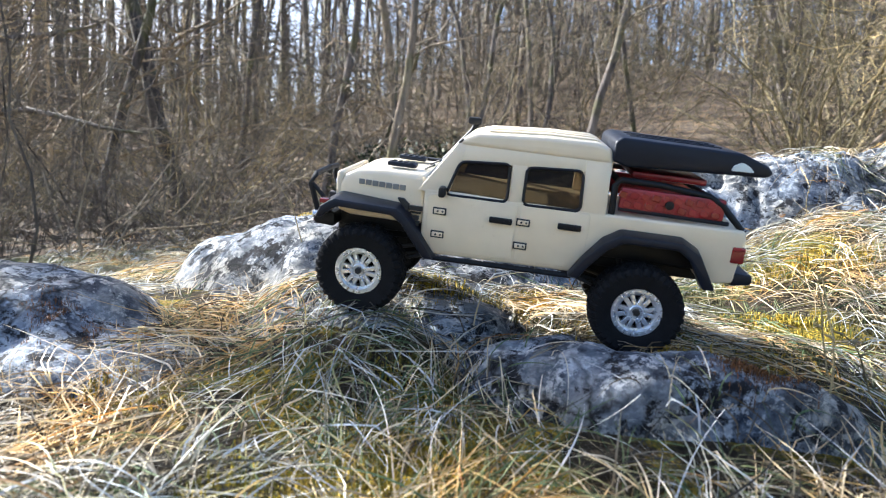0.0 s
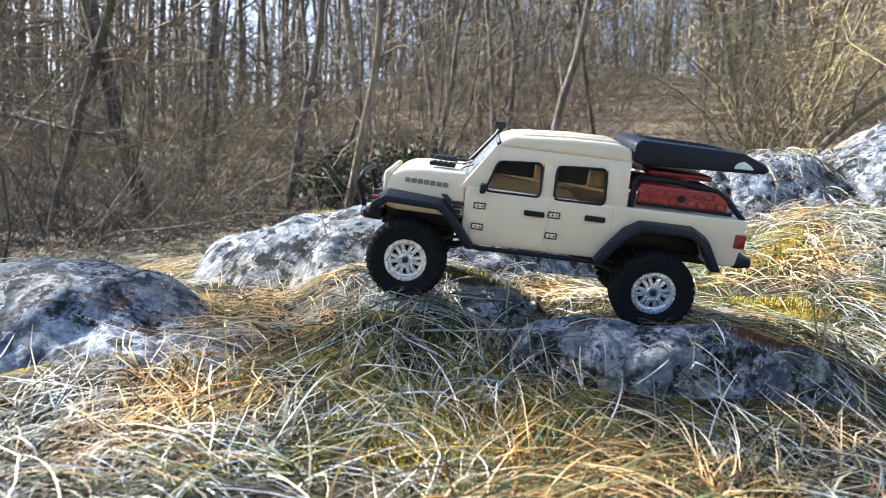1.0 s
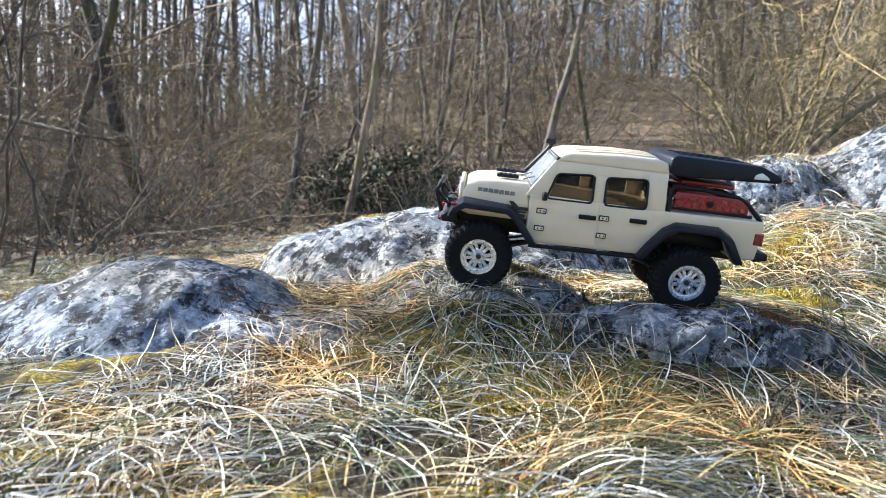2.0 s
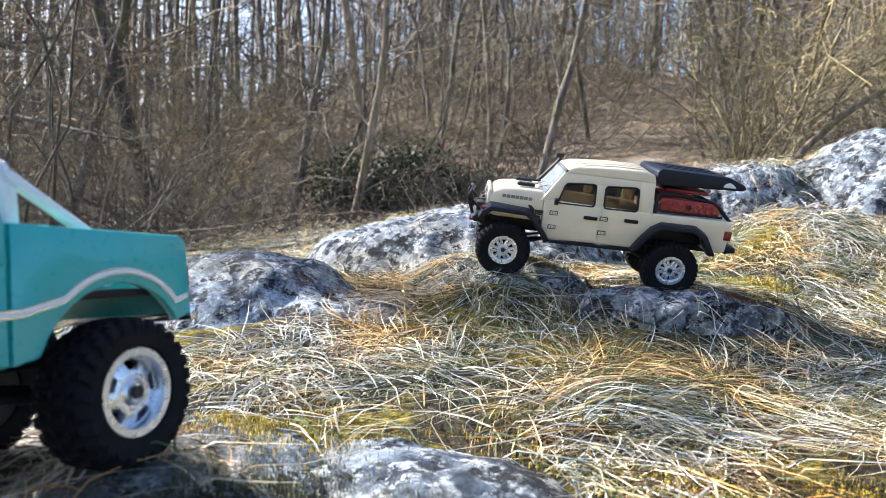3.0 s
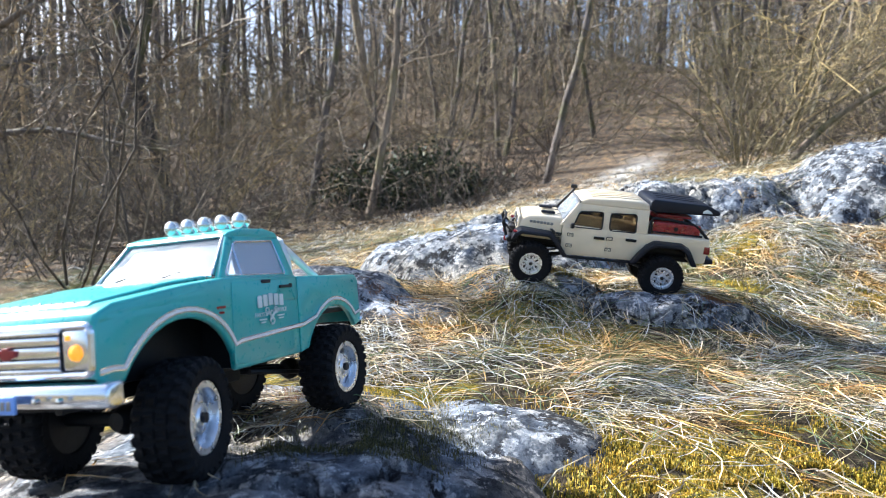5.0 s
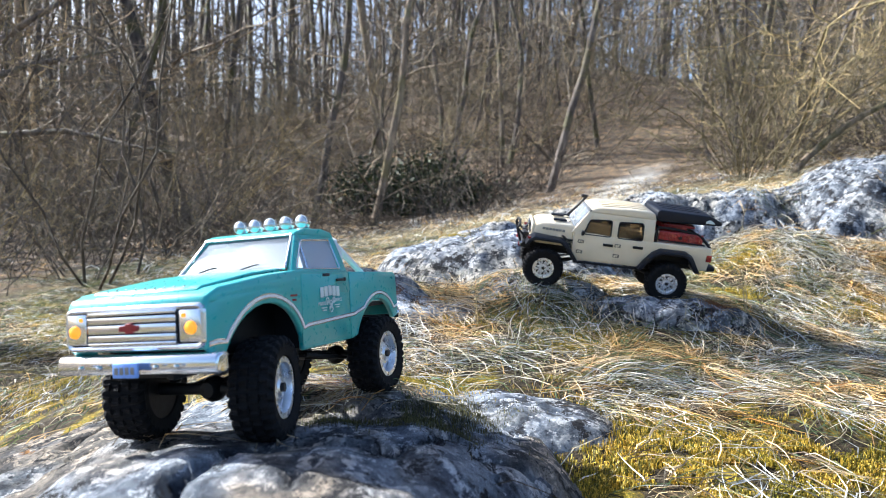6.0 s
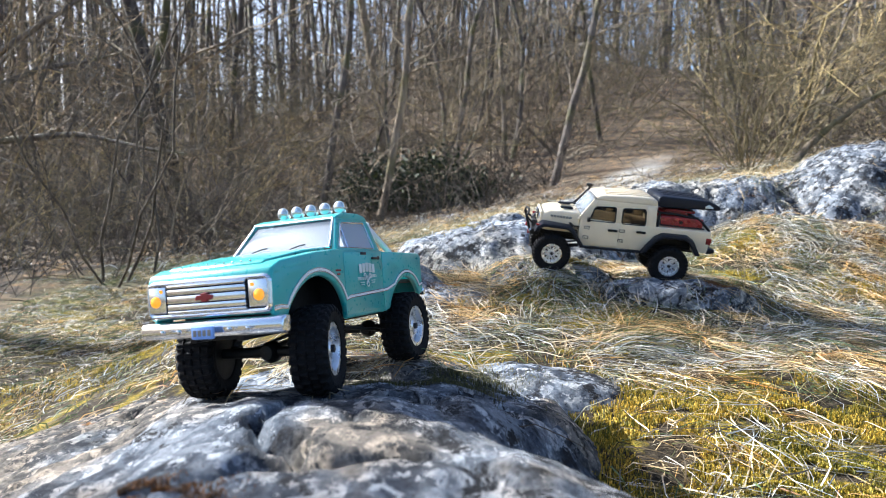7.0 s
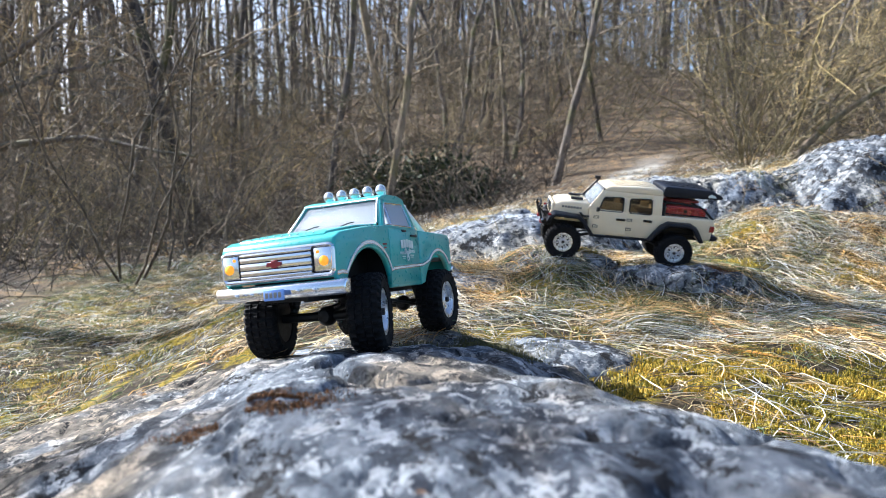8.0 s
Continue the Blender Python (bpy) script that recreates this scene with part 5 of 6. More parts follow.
def shrub(seed, height, stems, twigs, mat, label):
    rng = np.random.default_rng(seed)
    top = tagged(new("bare_shrub"), label, "shrub", "shrubs at the edge of the wood")
    st, tw = Limbs(), Limbs()
    for _ in range(stems):
        a = rng.uniform(0, math.tau)
        p = (0.12 * height * math.cos(a) * rng.uniform(0, 1), 0.12 * height * math.sin(a) * rng.uniform(0, 1), -0.05)
        pts = wander(rng, p, (0.7 * math.cos(a) * rng.uniform(0.2, 1.6), 0.7 * math.sin(a) * rng.uniform(0.2, 1.6), 1), height * rng.uniform(0.5, 1.1), 8, 0.22, 0.0)
        r = height * 0.0026 * rng.uniform(0.6, 1.4)
        st.add(pts, np.linspace(r, r * 0.25, len(pts)), 5)
        sprout(rng, tw, pts, r * 0.75, twigs, height * 0.38, 2, 0.08, 0.25, 3, 0.3, (2, 5))
    a = new("stem", st.mesh("stem", mat))
    b = new("crown", tw.mesh("crown", mat))
    a.parent = b.parent = top
    return top


def gz(x, y):
    return float(ground_z(np.array([x]), np.array([y]))[0])


def put(proto, first, x, y, turn, scale, tip=0.0):
    m = Matrix.Translation((x, y, gz(x, y))) @ pose(0, 0, 0, tip, 0, turn) @ Matrix.Scale(scale, 4)
    if first:
        proto.matrix_basis = m
        return proto
    return copy_thing(proto, m)


rng = np.random.default_rng(11)
POLES = [tree(100 + k, 9.5 + 0.6 * k, 0.026 + 0.010 * (k % 4), 24, 0.04, BARK if k % 2 else BARK_PALE, "slender bare winter tree with thin brown twigs") for k in range(6)]
YOUNG = [tree(150 + k, 2.8 + 0.5 * k, 0.022 + 0.004 * k, 24, 0.08, BARK, "crooked young bare tree with spreading twigs", 0.30, 0.18, 0.10) for k in range(5)]
SHRUBS = [shrub(200 + k, 1.5 + 0.22 * k, 8, 6, TWIG if k % 3 else TWIG_YELLOW, "tangled leafless shrub of thin brown twigs") for k in range(6)]


def in_wood(x, y):
    return y > 3.4 or -1.55 - x + 0.35 * max(0.0, y - 1.8) > 0


def on_path(x, y):
    return abs(x - (0.50 * y - 0.89)) < 0.30 + 0.06 * y


def plant(kinds, count, near, far, power, gap, small, large, seed, edge=0.0, again=False):
    """Scatters copies of the kinds over the wood, clear of the path and of one another."""
    rng = np.random.default_rng(seed)
    spots, first, tries = [], set(range(len(kinds))) if again else set(), 0
    while len(spots) < count and tries < 9000:
        tries += 1
        y = near + (far - near) * rng.uniform(0, 1) ** power
        x = rng.uniform(-0.85, 0.85) * (y + 1.5) - 0.4
        if on_path(x, y) or (x > -1.0 and y < edge - 0.1 * x) or any((x - a) ** 2 + (y - b) ** 2 < gap for a, b in spots):
            continue
        spots.append((x, y))
        k = int(rng.integers(0, len(kinds)))
        put(kinds[k], k not in first, x, y, rng.uniform(0, 360), rng.uniform(small, large), rng.normal(0, 3))
        first.add(k)


plant(POLES, 85, 6.5, 24, 0.9, 0.35, 0.75, 1.2, 12)
plant(YOUNG, 85, 4.0, 14, 1.1, 0.4, 0.7, 1.4, 13)
plant(SHRUBS, 150, 2.8, 16, 1.1, 0.2, 0.45, 1.5, 14, 3.6)
plant(SHRUBS, 36, 6.5, 18, 1.0, 0.5, 1.0, 1.8, 15, again=True)
plant(SHRUBS, 34, 1.5, 3.0, 1.0, 0.04, 0.22, 0.5, 17, 9.0, again=True)
# the wood goes on to the side: unseen trees, added to dapple the sun
for k, (x, y) in enumerate(((-6.2, 2.1), (-7.0, 3.4), (-8.3, 2.6), (-5.4, 3.0), (-9.5, 4.6), (-7.9, 1.2), (-6.6, 0.6), (-9.0, 3.4), (-10.5, 3.0), (-5.8, 1.5), (-11.5, 5.2), (-8.8, 0.2))):
    copy_thing((POLES + YOUNG)[k % 11], Matrix.Translation((x, y, gz(x, y))) @ pose(0, 0, 0, 0, 0, 67 * k) @ Matrix.Scale(0.9 + 0.03 * k, 4))

# a leaning tree with long low limbs at the near edge of the wood
near_rng = np.random.default_rng(5)
edge_tree = tagged(new("bare_tree"), "leaning mossy tree with long low bare limbs", "tree", "bare trees of the wood")
tk, cr = Limbs(), Limbs()
tp = wander(near_rng, (0, 0, -0.2), (0.06, 0, 1), 7.0, 12, 0.03, 0.02)
tk.add(tp, np.linspace(0.075, 0.02, len(tp)), 9)
for z, dx, ln in ((0.62, 0.9, 1.5), (1.1, 0.8, 1.3), (1.5, -0.6, 1.2), (0.95, 0.5, 1.0)):
    lp = wander(near_rng, (0.02, 0, z - 0.1), (dx, near_rng.normal(0, 0.25), 0.42), ln, 8, 0.10, -0.03)
    tk.add(lp, np.linspace(0.024, 0.006, len(lp)), 6)
    sprout(near_rng, cr, lp, 0.014, 9, 0.55, 2, 0.2, 0.2)
sprout(near_rng, cr, tp, 0.03, 14, 0.9, 2, 0.3, 0.4)
for nm, lb, mt in (("trunk", tk, BARK), ("crown", cr, TWIG)):
    new(nm, lb.mesh(nm, mt)).parent = edge_tree
edge_tree.matrix_basis = pose(-3.05, 3.4, gz(-3.05, 3.4))

# the broad straw-coloured shrub and its dark limb beside the path
side_shrub = shrub(301, 1.5, 17, 13, TWIG_YELLOW, "broad straw-coloured leafless shrub beside the path")
side_shrub.matrix_basis = pose(1.25, 2.65, gz(1.25, 2.65), 0, 0, 40)
side_shrub2 = shrub(302, 1.3, 10, 7, TWIG, "brown leafless shrub behind the rock ridge")
side_shrub2.matrix_basis = pose(2.05, 3.1, gz(2.05, 3.1), 0, 0, 140)
dark_limb = tagged(new("leaning_sapling"), "dark bare sapling leaning over the rocks", "tree", "bare trees of the wood")
tk, cr = Limbs(), Limbs()
lp = wander(near_rng, (0, 0, -0.05), (0.55, 0.1, 0.8), 1.5, 9, 0.07)
tk.add(lp, np.linspace(0.018, 0.005, len(lp)), 7)
sprout(near_rng, cr, lp, 0.01, 10, 0.6, 2, 0.2, 0.2)
for nm, lb, mt in (("trunk", tk, BARK), ("crown", cr, TWIG)):
    new(nm, lb.mesh(nm, mt)).parent = dark_limb
dark_limb.matrix_basis = pose(1.35, 2.5, gz(1.35, 2.5))

# pale bent sapling and a fallen pale branch in the wood
for label, base, d, ln, r in (("pale bent sapling stem among the shrubs", (-2.4, 5.2), (-0.12, 0, 1), 1.15, 0.012), ("pale fallen branch lying on leaf litter", (-2.9, 5.0), (1.0, -0.2, -0.02), 1.0, 0.017)):
    lb = Limbs()
    lp = wander(near_rng, (0, 0, 0.0), d, ln, 8, 0.07)
    lb.add(lp, np.linspace(r, r * 0.5, len(lp)), 6)
    ob = new("branch", lb.mesh("branch", BARK_PALE))
    tagged(ob, label, "branch")
    ob.matrix_basis = pose(base[0], base[1], gz(*base) + 0.02)


def leaf_cloud(n, rng, rx, ry, rz, size):
    """Small pointed leaves strewn through an uneven heap."""
    c = rng.normal(0, 1, (n, 3))
    c /= np.linalg.norm(c, axis=1, keepdims=True)
    c *= (rng.uniform(0.25, 1, (n, 1)) ** 0.5) * (0.75 + 0.5 * rng.uniform(0, 1, (n, 1)))
    c = c * (rx, ry, rz) + (0, 0, rz * 0.6)
    c[:, 2] += 0.22 * rz * np.sin(c[:, 0] * 9) * np.cos(c[:, 1] * 7)
    c[:, 2] = np.abs(c[:, 2])
    a, b = rng.normal(0, 1, (n, 3)), rng.normal(0, 1, (n, 3))
    a /= np.linalg.norm(a, axis=1, keepdims=True)
    b -= a * (a * b).sum(1, keepdims=True)
    b /= np.linalg.norm(b, axis=1, keepdims=True)
    s = size * rng.uniform(0.5, 1.3, (n, 1))
    V = np.stack([c - a * s, c + b * s * 0.45, c + a * s, c - b * s * 0.45], 1).reshape(-1, 3)
    return V, np.arange(4 * n).reshape(n, 4)


dark_shrub = tagged(new("evergreen_shrub"), "dark low evergreen shrub in front of the wood", "shrub")
V, Q = leaf_cloud(5200, near_rng, 0.75, 0.4, 0.32, 0.026)
new("foliage", mesh_from("foliage", V, Q, [EVERGREEN])).parent = dark_shrub
lb = Limbs()
for k in range(16):
    lp = wander(near_rng, (near_rng.uniform(-0.5, 0.5), near_rng.uniform(-0.2, 0.2), -0.05), (near_rng.normal(0, 0.4), near_rng.normal(0, 0.3), 1), 0.5, 5, 0.15)
    lb.add(lp, np.linspace(0.007, 0.002, len(lp)), 4)
new("stem", lb.mesh("stem", BARK)).parent = dark_shrub
dark_shrub.matrix_basis = pose(-0.35, 5.0, gz(-0.35, 5.0))

# trunks and twigs past counting, deep in the wood
lb = Limbs()
far_rng = np.random.default_rng(21)
for k in range(850):
    y = far_rng.uniform(14, 60)
    x = far_rng.uniform(-0.9, 0.9) * y
    h = far_rng.uniform(7, 14)
    pts = wander(far_rng, (x, y, gz(x, y) - 0.3), (far_rng.normal(0, 0.05), 0, 1), h, 4, 0.04)
    r = far_rng.uniform(0.03, 0.10)
    lb.add(pts, np.linspace(r, r * 0.3, 5), 3)
    P = np.array(pts)
    for _ in range(22):
        i = far_rng.integers(0, 4)
        b0 = P[i] + (P[i + 1] - P[i]) * far_rng.uniform(0, 1)
        tw = wander(far_rng, b0, (far_rng.normal(0, 1), far_rng.normal(0, 1), 0.6), far_rng.uniform(0.8, 2.2), 3, 0.2)
        lb.add(tw, np.linspace(r * 0.3, 0.008, 4), 2)
tagged(new("far_woods", lb.mesh("far_woods", BARK)), "dense far wood of thin bare trunks", "woods", kind="stuff")

# low brushwood: thin dead stalks on the floor of the wood
lb = Limbs()
for k in range(9000):
    y = 0.6 + 10 * far_rng.uniform(0, 1) ** 1.3
    x = far_rng.uniform(-0.85, 0.85) * (y + 1) - 0.4
    if abs(x - (0.50 * y - 0.89)) < 0.4 + 0.08 * y or not in_wood(x, y):
        continue
    ln = far_rng.uniform(0.15, 0.75) * min(1.0, 0.3 + 0.25 * y)
    tw = wander(far_rng, (x, y, gz(x, y) - 0.02), (far_rng.normal(0, 0.8), far_rng.normal(0, 0.8), far_rng.uniform(0.1, 1.2)), ln, 4, 0.25)
    thin = min(1.0, 0.25 + 0.2 * y)
    lb.add(tw, np.linspace(0.0035 * thin, 0.0012 * thin, 5), 2)
tagged(new("brushwood", lb.mesh("brushwood", TWIG)), "thin dead stalks and twigs covering the wood's floor", "brushwood", kind="stuff")


# ---- grass and moss ----
def blade_mesh(name, mat, p, ang, length, width, rise, tip_up, curl, base, segs, rng):
    """Ribbon blades that spring from the surface and bend over it."""
    n = len(p)
    s = np.linspace(0, 1, segs + 1)[None, :]
    a = ang[:, None] + curl[:, None] * s
    stepv = length[:, None] / segs
    dx, dy = np.cos(a) * stepv, np.sin(a) * stepv
    flat = 1 - np.clip(tip_up[:, None], 0, 1) * (1 - s) * 0.75
    x = p[:, 0:1] + np.cumsum(dx * flat, 1) - dx * flat
    y = p[:, 1:2] + np.cumsum(dy * flat, 1) - dy * flat
    mid, last = segs // 2, segs
    z0, zm, z1 = (surface(x[:, k], y[:, k])[:, None] for k in (0, mid, last))
    sm = mid / segs
    zm = z0 + np.clip(zm - z0, -0.3 * length[:, None], 0.16 * length[:, None])
    z1 = z0 + np.clip(z1 - z0, -0.55 * length[:, None], 0.30 * length[:, None])
    z = z0 * (s - sm) * (s - 1) / sm + zm * s * (s - 1) / (sm * (sm - 1)) + z1 * s * (s - sm) / (1 - sm)
    z = z + base[:, None] + rise[:, None] * np.sin(np.pi * np.clip(s * rng.uniform(0.72, 1.0, (n, 1)), 0, 1)) ** 0.8
    z[:, 0] -= 0.004 + base
    w = width[:, None] * (1 - 0.85 * s**2) * 0.5
    tilt = rng.uniform(-1.25, 1.25, (n, 1))
    wx, wy, wz = -np.sin(a) * np.cos(tilt) * w, np.cos(a) * np.cos(tilt) * w, np.sin(tilt) * w
    L, R = np.stack([x - wx, y - wy, z - wz], -1), np.stack([x + wx, y + wy, z + wz], -1)
    V = np.stack([L, R], 2).reshape(-1, 3)
    i = (np.arange(n) * 2 * (segs + 1))[:, None] + 2 * np.arange(segs)[None]
    Q = np.stack([i, i + 1, i + 3, i + 2], -1).reshape(-1, 4)
    return new(name, mesh_from(name, V, Q, [mat]))


def strew(rng, n, x0, x1, y0, y1, keep_rock=0.04, thick=0.006):
    """Spots for blades, thinning out unevenly past the borders."""
    q = rng.uniform(-1, 1, (n, 2))
    q += 0.14 * np.sign(q) * np.abs(q) ** 3 * rng.exponential(1.0, (n, 1))
    p = np.stack([(x0 + x1) / 2 + q[:, 0] * (x1 - x0) / 2, (y0 + y1) / 2 + q[:, 1] * (y1 - y0) / 2], 1)
    bare = rock_top(p[:, 0], p[:, 1]) - ground_z(p[:, 0], p[:, 1]) > thick
    return p[~bare | (rng.uniform(0, 1, n) < keep_rock)]


def flow(p):
    return 0.15 + 4.2 * fbm(p[:, 0], p[:, 1], 4.2, 3, 0.6, seed=31)


def lying(name, mat, rng, p, lmin, lmax, wmin, wmax, rise, mat_h, jitter, label):
    ang, ln = flow(p) + rng.normal(0, jitter, len(p)), rng.uniform(lmin, lmax, len(p))
    clump = fbm(p[:, 0], p[:, 1], 13, 3, 0.6, seed=61 if mat is DRY else 66)
    keep = clump > (rng.uniform(-0.30, 0.20, len(p)) if mat is DRY else rng.uniform(-0.15, 0.30, len(p)))
    keep &= ~((p[:, 0] > -0.46) & (p[:, 0] < -0.12) & (p[:, 1] < 0.03 - 0.35 * (p[:, 0] + 0.46)) & (rng.uniform(0, 1, len(p)) < 0.6))
    keep &= ~((p[:, 0] < -1.5 - 0.35 * np.maximum(0, p[:, 1] - 1.8)) & (rng.uniform(0, 1, len(p)) < 0.9))
    for f in (0.45, 0.8):
        q = p + f * ln[:, None] * np.stack([np.cos(ang), np.sin(ang)], 1)
        keep &= (rock_top(q[:, 0], q[:, 1]) - ground_z(q[:, 0], q[:, 1]) < 0.009) | (rng.uniform(0, 1, len(p)) < 0.22)
    p, ang, ln = p[keep], ang[keep], ln[keep]
    n = len(p)
    ob = blade_mesh(name, mat, p, ang, ln, rng.uniform(wmin, wmax, n), rise * rng.uniform(0.1, 1.0, n) ** 1.6,
                    np.zeros(n), rng.normal(0, 0.9, n), mat_h * rng.uniform(0, 1, n), 4, rng)
    return tagged(ob, label, "grass", kind="stuff")


g = np.random.default_rng(77)
lying("dry_grass", DRY, g, strew(g, 105000, -0.62, 0.75, -0.34, 0.72, 0.015), 0.02, 0.085, 0.0005, 0.0012, 0.0036, 0.006, 0.9, "long dry straw-coloured grass lying in swirls")
lying("dry_grass", DRY, g, strew(g, 16000, -0.9, 1.4, 0.6, 1.7), 0.03, 0.10, 0.0010, 0.0020, 0.016, 0.006, 0.9, "dry straw grass round the rock ridge")
lying("dry_grass", DRY, g, strew(g, 44000, -1.75, -0.6, 0.05, 2.4, 0.01), 0.015, 0.05, 0.0006, 0.0016, 0.006, 0.004, 1.4, "short pale dry grass on the lower meadow")
lying("green_grass", GREEN, g, strew(g, 16000, -1.75, -0.7, 0.2, 2.4, 0.01), 0.015, 0.045, 0.0008, 0.0018, 0.008, 0.004, 1.4, "short green blades on the lower meadow")
lying("green_grass", GREEN, g, strew(g, 12000, -0.62, 0.75, -0.16, 0.72, 0.01), 0.02, 0.065, 0.0005, 0.0011, 0.009, 0.005, 0.9, "green blades growing through dry grass")
lying("dry_grass", DRY, g, strew(g, 15000, -3.5, 3.0, 1.6, 4.4, 0), 0.04, 0.11, 0.002, 0.004, 0.03, 0.005, 1.5, "pale dry grass in front of the wood")


def tuft(x, y, r, n, lmin, lmax, lean_to, sway, green, rng, up=0.55):
    n, lmin, lmax = int(n * 0.95), lmin * 0.75, lmax * 0.85
    p = np.stack([rng.normal(x, r, n), rng.normal(y, r, n)], 1)
    out = np.arctan2(p[:, 1] - y, p[:, 0] - x)
    ang = np.where(rng.uniform(0, 1, n) < sway, lean_to + rng.normal(0, 0.45, n), out + rng.normal(0, 0.6, n))
    length = rng.uniform(lmin, lmax, n)
    ob = blade_mesh("grass", GREEN if green else DRY, p, ang, length, rng.uniform(0.0005, 0.0011, n), length * rng.uniform(0.03, 0.15, n), np.full(n, up), rng.normal(0, 0.5, n), np.zeros(n), 9, rng)
    return tagged(ob, "thick tuft of " + ("green and straw" if green else "long dry straw") + " grass bending over", "grass", kind="stuff")


for x, y, r, n, a, b, lean_to, sway in ((-0.335, 0.135, 0.026, 420, 0.06, 0.13, 0.2, 0.65), (-0.30, 0.19, 0.024, 300, 0.05, 0.11, 0.5, 0.5), (-0.43, 0.19, 0.024, 300, 0.05, 0.11, 2.8, 0.5), (-0.115, 0.165, 0.022, 420, 0.06, 0.14, 0.15, 0.7), (-0.06, 0.16, 0.03, 320, 0.06, 0.13, 0.0, 0.7), (-0.42, 0.40, 0.022, 220, 0.04, 0.08, 3.0, 0.35),
                                        (-0.375, 0.33, 0.028, 320, 0.05, 0.11, -2.4, 0.35), (0.0, 0.63, 0.03, 380, 0.05, 0.11, -1.4, 0.4), (0.16, 0.60, 0.035, 420, 0.06, 0.12, -1.2, 0.4),
                                        (0.40, 0.58, 0.04, 520, 0.06, 0.13, -1.6, 0.4), (0.30, 0.47, 0.035, 360, 0.05, 0.11, -0.6, 0.4), (0.06, 0.50, 0.03, 300, 0.05, 0.10, -1.2, 0.4),
                                        (-0.02, 0.22, 0.028, 260, 0.05, 0.10, 0.4, 0.5), (-0.23, 0.17, 0.025, 260, 0.05, 0.10, 2.6, 0.4), (-0.16, 0.06, 0.025, 220, 0.04, 0.09, 1.0, 0.4),
                                        (-0.30, 0.29, 0.02, 200, 0.04, 0.08, -1.8, 0.5), (-0.19, 0.23, 0.02, 160, 0.03, 0.06, -0.6, 0.5), (0.22, 0.80, 0.04, 260, 0.05, 0.09, -1.5, 0.3), (0.30, 0.98, 0.05, 420, 0.06, 0.12, 1.5, 0.2)):
    tuft(x, y, r, n, a, b, lean_to, sway, False, g)
    tuft(x + 0.012, y + 0.006, r * 0.7, n // 3, a * 0.8, b * 0.9, lean_to, sway, True, g)


def moss(x, y, rx, ry, n, h, mat, label):
    n = int(n * 1.15)
    p = np.stack([g.normal(x, rx, n), g.normal(y, ry, n)], 1)
    keep = fbm(p[:, 0], p[:, 1], 40, 3, seed=51) > -0.18
    s0 = surface(p[:, 0], p[:, 1])
    keep &= np.maximum(abs(surface(p[:, 0] + 0.003, p[:, 1]) - s0), abs(surface(p[:, 0], p[:, 1] + 0.003) - s0)) < 0.0028
    if rx > 0.055:
        keep &= rock_top(p[:, 0], p[:, 1]) - ground_z(p[:, 0], p[:, 1]) < 0.003
    p = p[keep]
    n = len(p)
    h = h * 0.36
    ob = blade_mesh("moss", mat, p, g.uniform(0, 6.28, n), g.uniform(0.4, 1.1, n) * h, np.full(n, 0.0009 if h > 0.0023 else 0.0005), g.uniform(0.4, 1.0, n) * h, np.full(n, 0.2), g.normal(0, 1, n), g.uniform(0, 0.5, n) * h, 2, g)
    return tagged(ob, label, "moss", kind="stuff")


moss(-0.339, 0.281, 0.016, 0.014, 2600, 0.007, MOSS, "bright yellow moss cushion in dry grass")
moss(-0.515, 0.095, 0.024, 0.026, 3000, 0.006, MOSS, "orange-yellow moss cushion at the rock's edge")
moss(-0.50, 0.12, 0.05, 0.03, 3000, 0.005, DARKMOSS, "dark green moss over the rock's edge")
moss(-0.535, -0.065, 0.030, 0.026, 5000, 0.006, DARKMOSS, "dark moss in the lee of the ledge")
moss(-0.50, -0.005, 0.026, 0.020, 3000, 0.006, DARKMOSS, "dark moss at the foot of the ledge")
moss(-0.58, 0.05, 0.022, 0.016, 1500, 0.005, RUSTMOSS, "rusty brown moss on the ledge")
moss(-0.155, 0.272, 0.010, 0.006, 900, 0.005, RUSTMOSS, "rusty moss in a rock hollow")
moss(-0.53, 0.36, 0.012, 0.010, 900, 0.005, RUSTMOSS, "rusty orange moss on pale rock")
moss(-0.43, 0.675, 0.022, 0.014, 1400, 0.005, MOSS, "orange moss on the slab")
moss(-0.33, -0.13, 0.07, 0.09, 34000, 0.010, MOSS, "yellow-green moss mat below the ledge")
moss(-0.22, -0.09, 0.09, 0.08, 26000, 0.010, MOSS, "yellow-green moss mat among dry grass")
moss(0.10, 0.24, 0.05, 0.03, 3500, 0.007, MOSS, "yellow-green moss patches in grass")
moss(0.22, 0.26, 0.04, 0.03, 3000, 0.007, MOSS, "yellow-green moss patches in grass")
moss(-0.02, 0.36, 0.05, 0.03, 2500, 0.006, MOSS, "golden moss under dry grass")
moss(-0.64, -0.31, 0.012, 0.007, 6000, 0.0032, RUSTMOSS, "dark rusty moss in a crack of the ledge")
moss(-1.10, 0.60, 0.16, 0.10, 6000, 0.012, DARKMOSS, "dark green moss in the lower meadow")
moss(-0.95, 0.42, 0.10, 0.05, 4500, 0.010, MOSS, "yellow moss along the ledge's lower edge")
moss(-1.35, 0.85, 0.20, 0.08, 5000, 0.012, GREEN, "short green growth in the lower meadow")
moss(-0.18, 0.42, 0.05, 0.03, 4500, 0.008, MOSS, "golden moss in the hollow behind the slab's tongue")


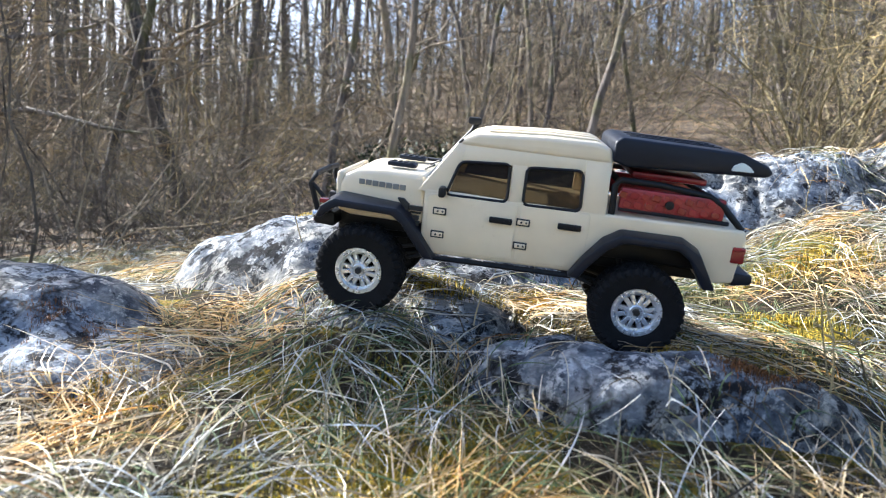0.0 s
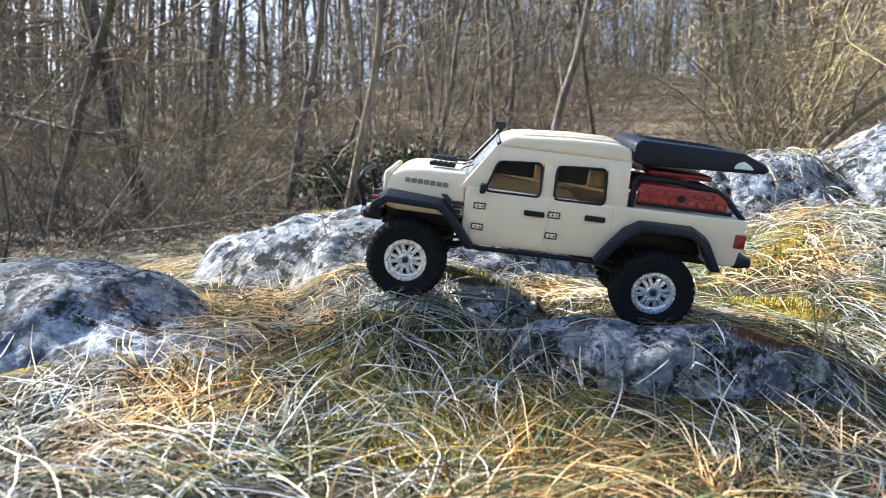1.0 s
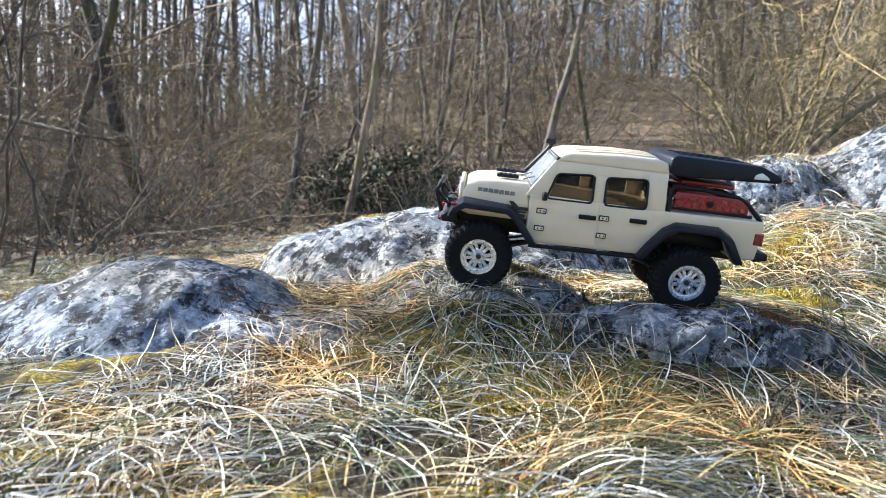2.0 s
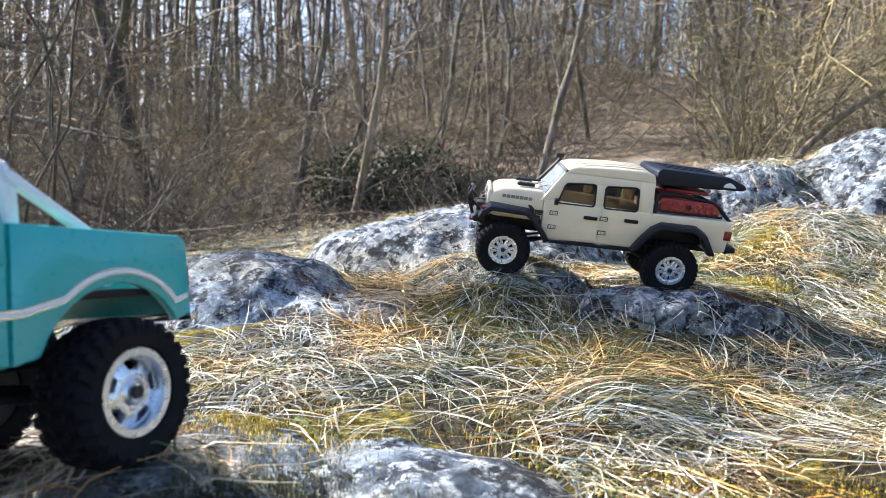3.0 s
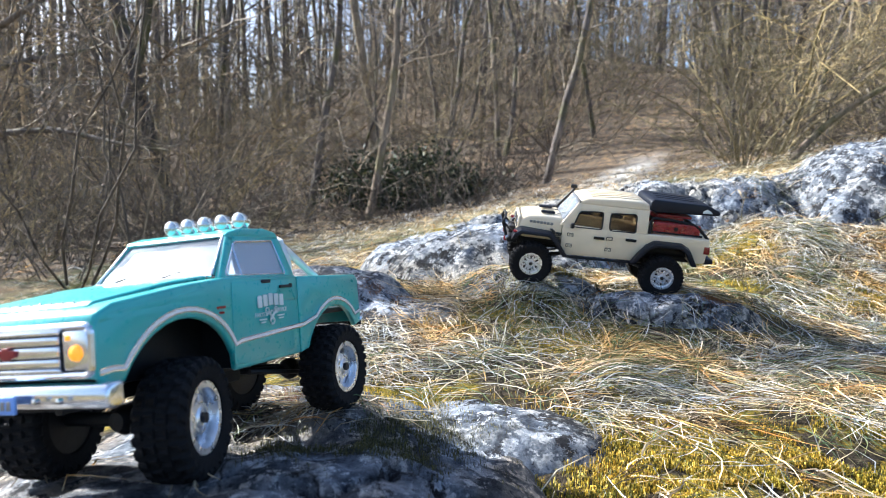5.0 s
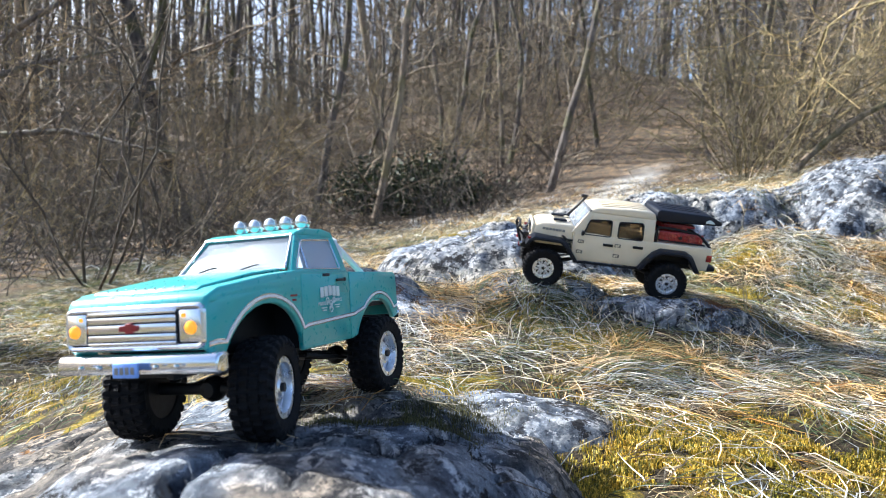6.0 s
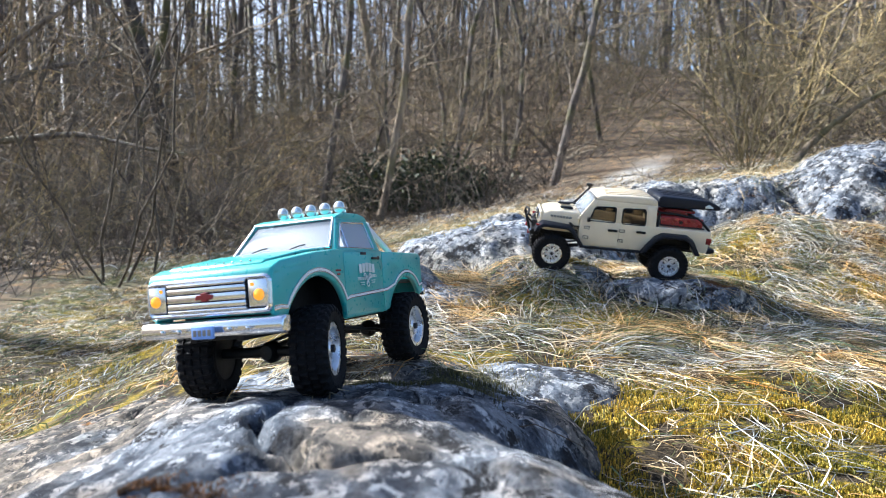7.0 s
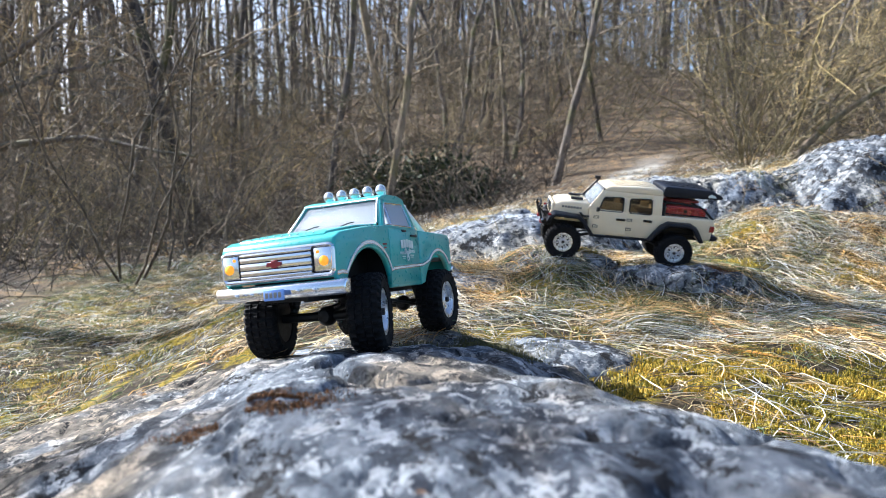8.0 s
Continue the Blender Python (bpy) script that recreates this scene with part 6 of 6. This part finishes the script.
# small cushions of moss and spiky green tufts all over the grass
spots = np.random.default_rng(404)
for k in range(34):
    x, y = spots.uniform(-0.5, 0.7), spots.uniform(0.0, 0.62)
    if float(rock_top(np.array([x]), np.array([y]))[0]) > gz(x, y) + 0.004:
        continue
    r = spots.uniform(0.008, 0.022)
    moss(x, y, r * 1.5, r, int(5.2e6 * r * r) + 300, spots.uniform(0.009, 0.014), MOSS if k % 3 else DARKMOSS, "small cushion of " + ("golden" if k % 3 else "dark green") + " moss among dry grass")
for k in range(16):
    x, y = spots.uniform(-0.45, 0.7), spots.uniform(0.08, 0.66)
    if float(rock_top(np.array([x]), np.array([y]))[0]) > gz(x, y) + 0.004:
        continue
    tuft(x, y, spots.uniform(0.006, 0.012), 90, 0.03, 0.075, spots.uniform(0, 6.28), 0.15, True, g, 0.75)

# single dry stalks standing up by the rocks
for x, y, h in ((-0.415, 0.50, 0.075), (-0.40, 0.53, 0.055), (-0.385, 0.29, 0.05), (-0.12, 0.27, 0.06), (-0.10, 0.285, 0.07), (-0.055, 0.33, 0.05), (0.02, 0.74, 0.08), (-0.44, 0.27, 0.05), (0.12, 0.70, 0.07)):
    lb = Limbs()
    lp = wander(near_rng, (0, 0, -0.004), (near_rng.normal(0, 0.35), near_rng.normal(0, 0.25), 1), h, 6, 0.12, -0.02)
    lb.add(lp, np.linspace(0.0006, 0.0003, len(lp)), 4)
    for k in (3, 4, 5, 6):
        ear = wander(near_rng, lp[k], (near_rng.normal(0, 1), near_rng.normal(0, 1), 0.5), 0.006, 2, 0.1)
        lb.add(ear, (0.0008, 0.0006, 0.0002), 4)
    stalk = tagged(new("dry_stalk", lb.mesh("dry_stalk", TWIG_YELLOW)), "thin dry standing stalk with a ragged seed head", "grass", "dry stalks by the rocks")
    stalk.matrix_basis = pose(x, y, float(surface(np.array([x]), np.array([y]))[0]))

# low scrub and green tufts along the wood's side of the meadow
for k, (x, y, sc) in enumerate(((-2.6, 1.3, 0.3), (-2.0, 2.3, 0.28), (-2.7, 2.0, 0.34), (-1.75, 2.75, 0.3), (-2.3, 2.75, 0.36), (-3.0, 1.5, 0.32))):
    copy_thing(SHRUBS[k % 6], Matrix.Translation((x, y, gz(x, y))) @ pose(0, 0, 0, 0, 0, 71 * k) @ Matrix.Scale(sc, 4))
for x, y, n in ((-1.55, 0.95, 160), (-1.42, 1.25, 150), (-1.60, 1.5, 200), (-1.48, 1.75, 170), (-1.30, 2.1, 200), (-1.18, 2.5, 200), (-0.95, 0.62, 110), (-1.15, 0.85, 110), (-1.25, 0.55, 120)):
    tuft(x, y, 0.05, n, 0.03, 0.075, 1.2, 0.2, True, g, 0.7)
    tuft(x + 0.05, y - 0.04, 0.05, n // 2, 0.03, 0.07, 1.2, 0.2, False, g, 0.6)
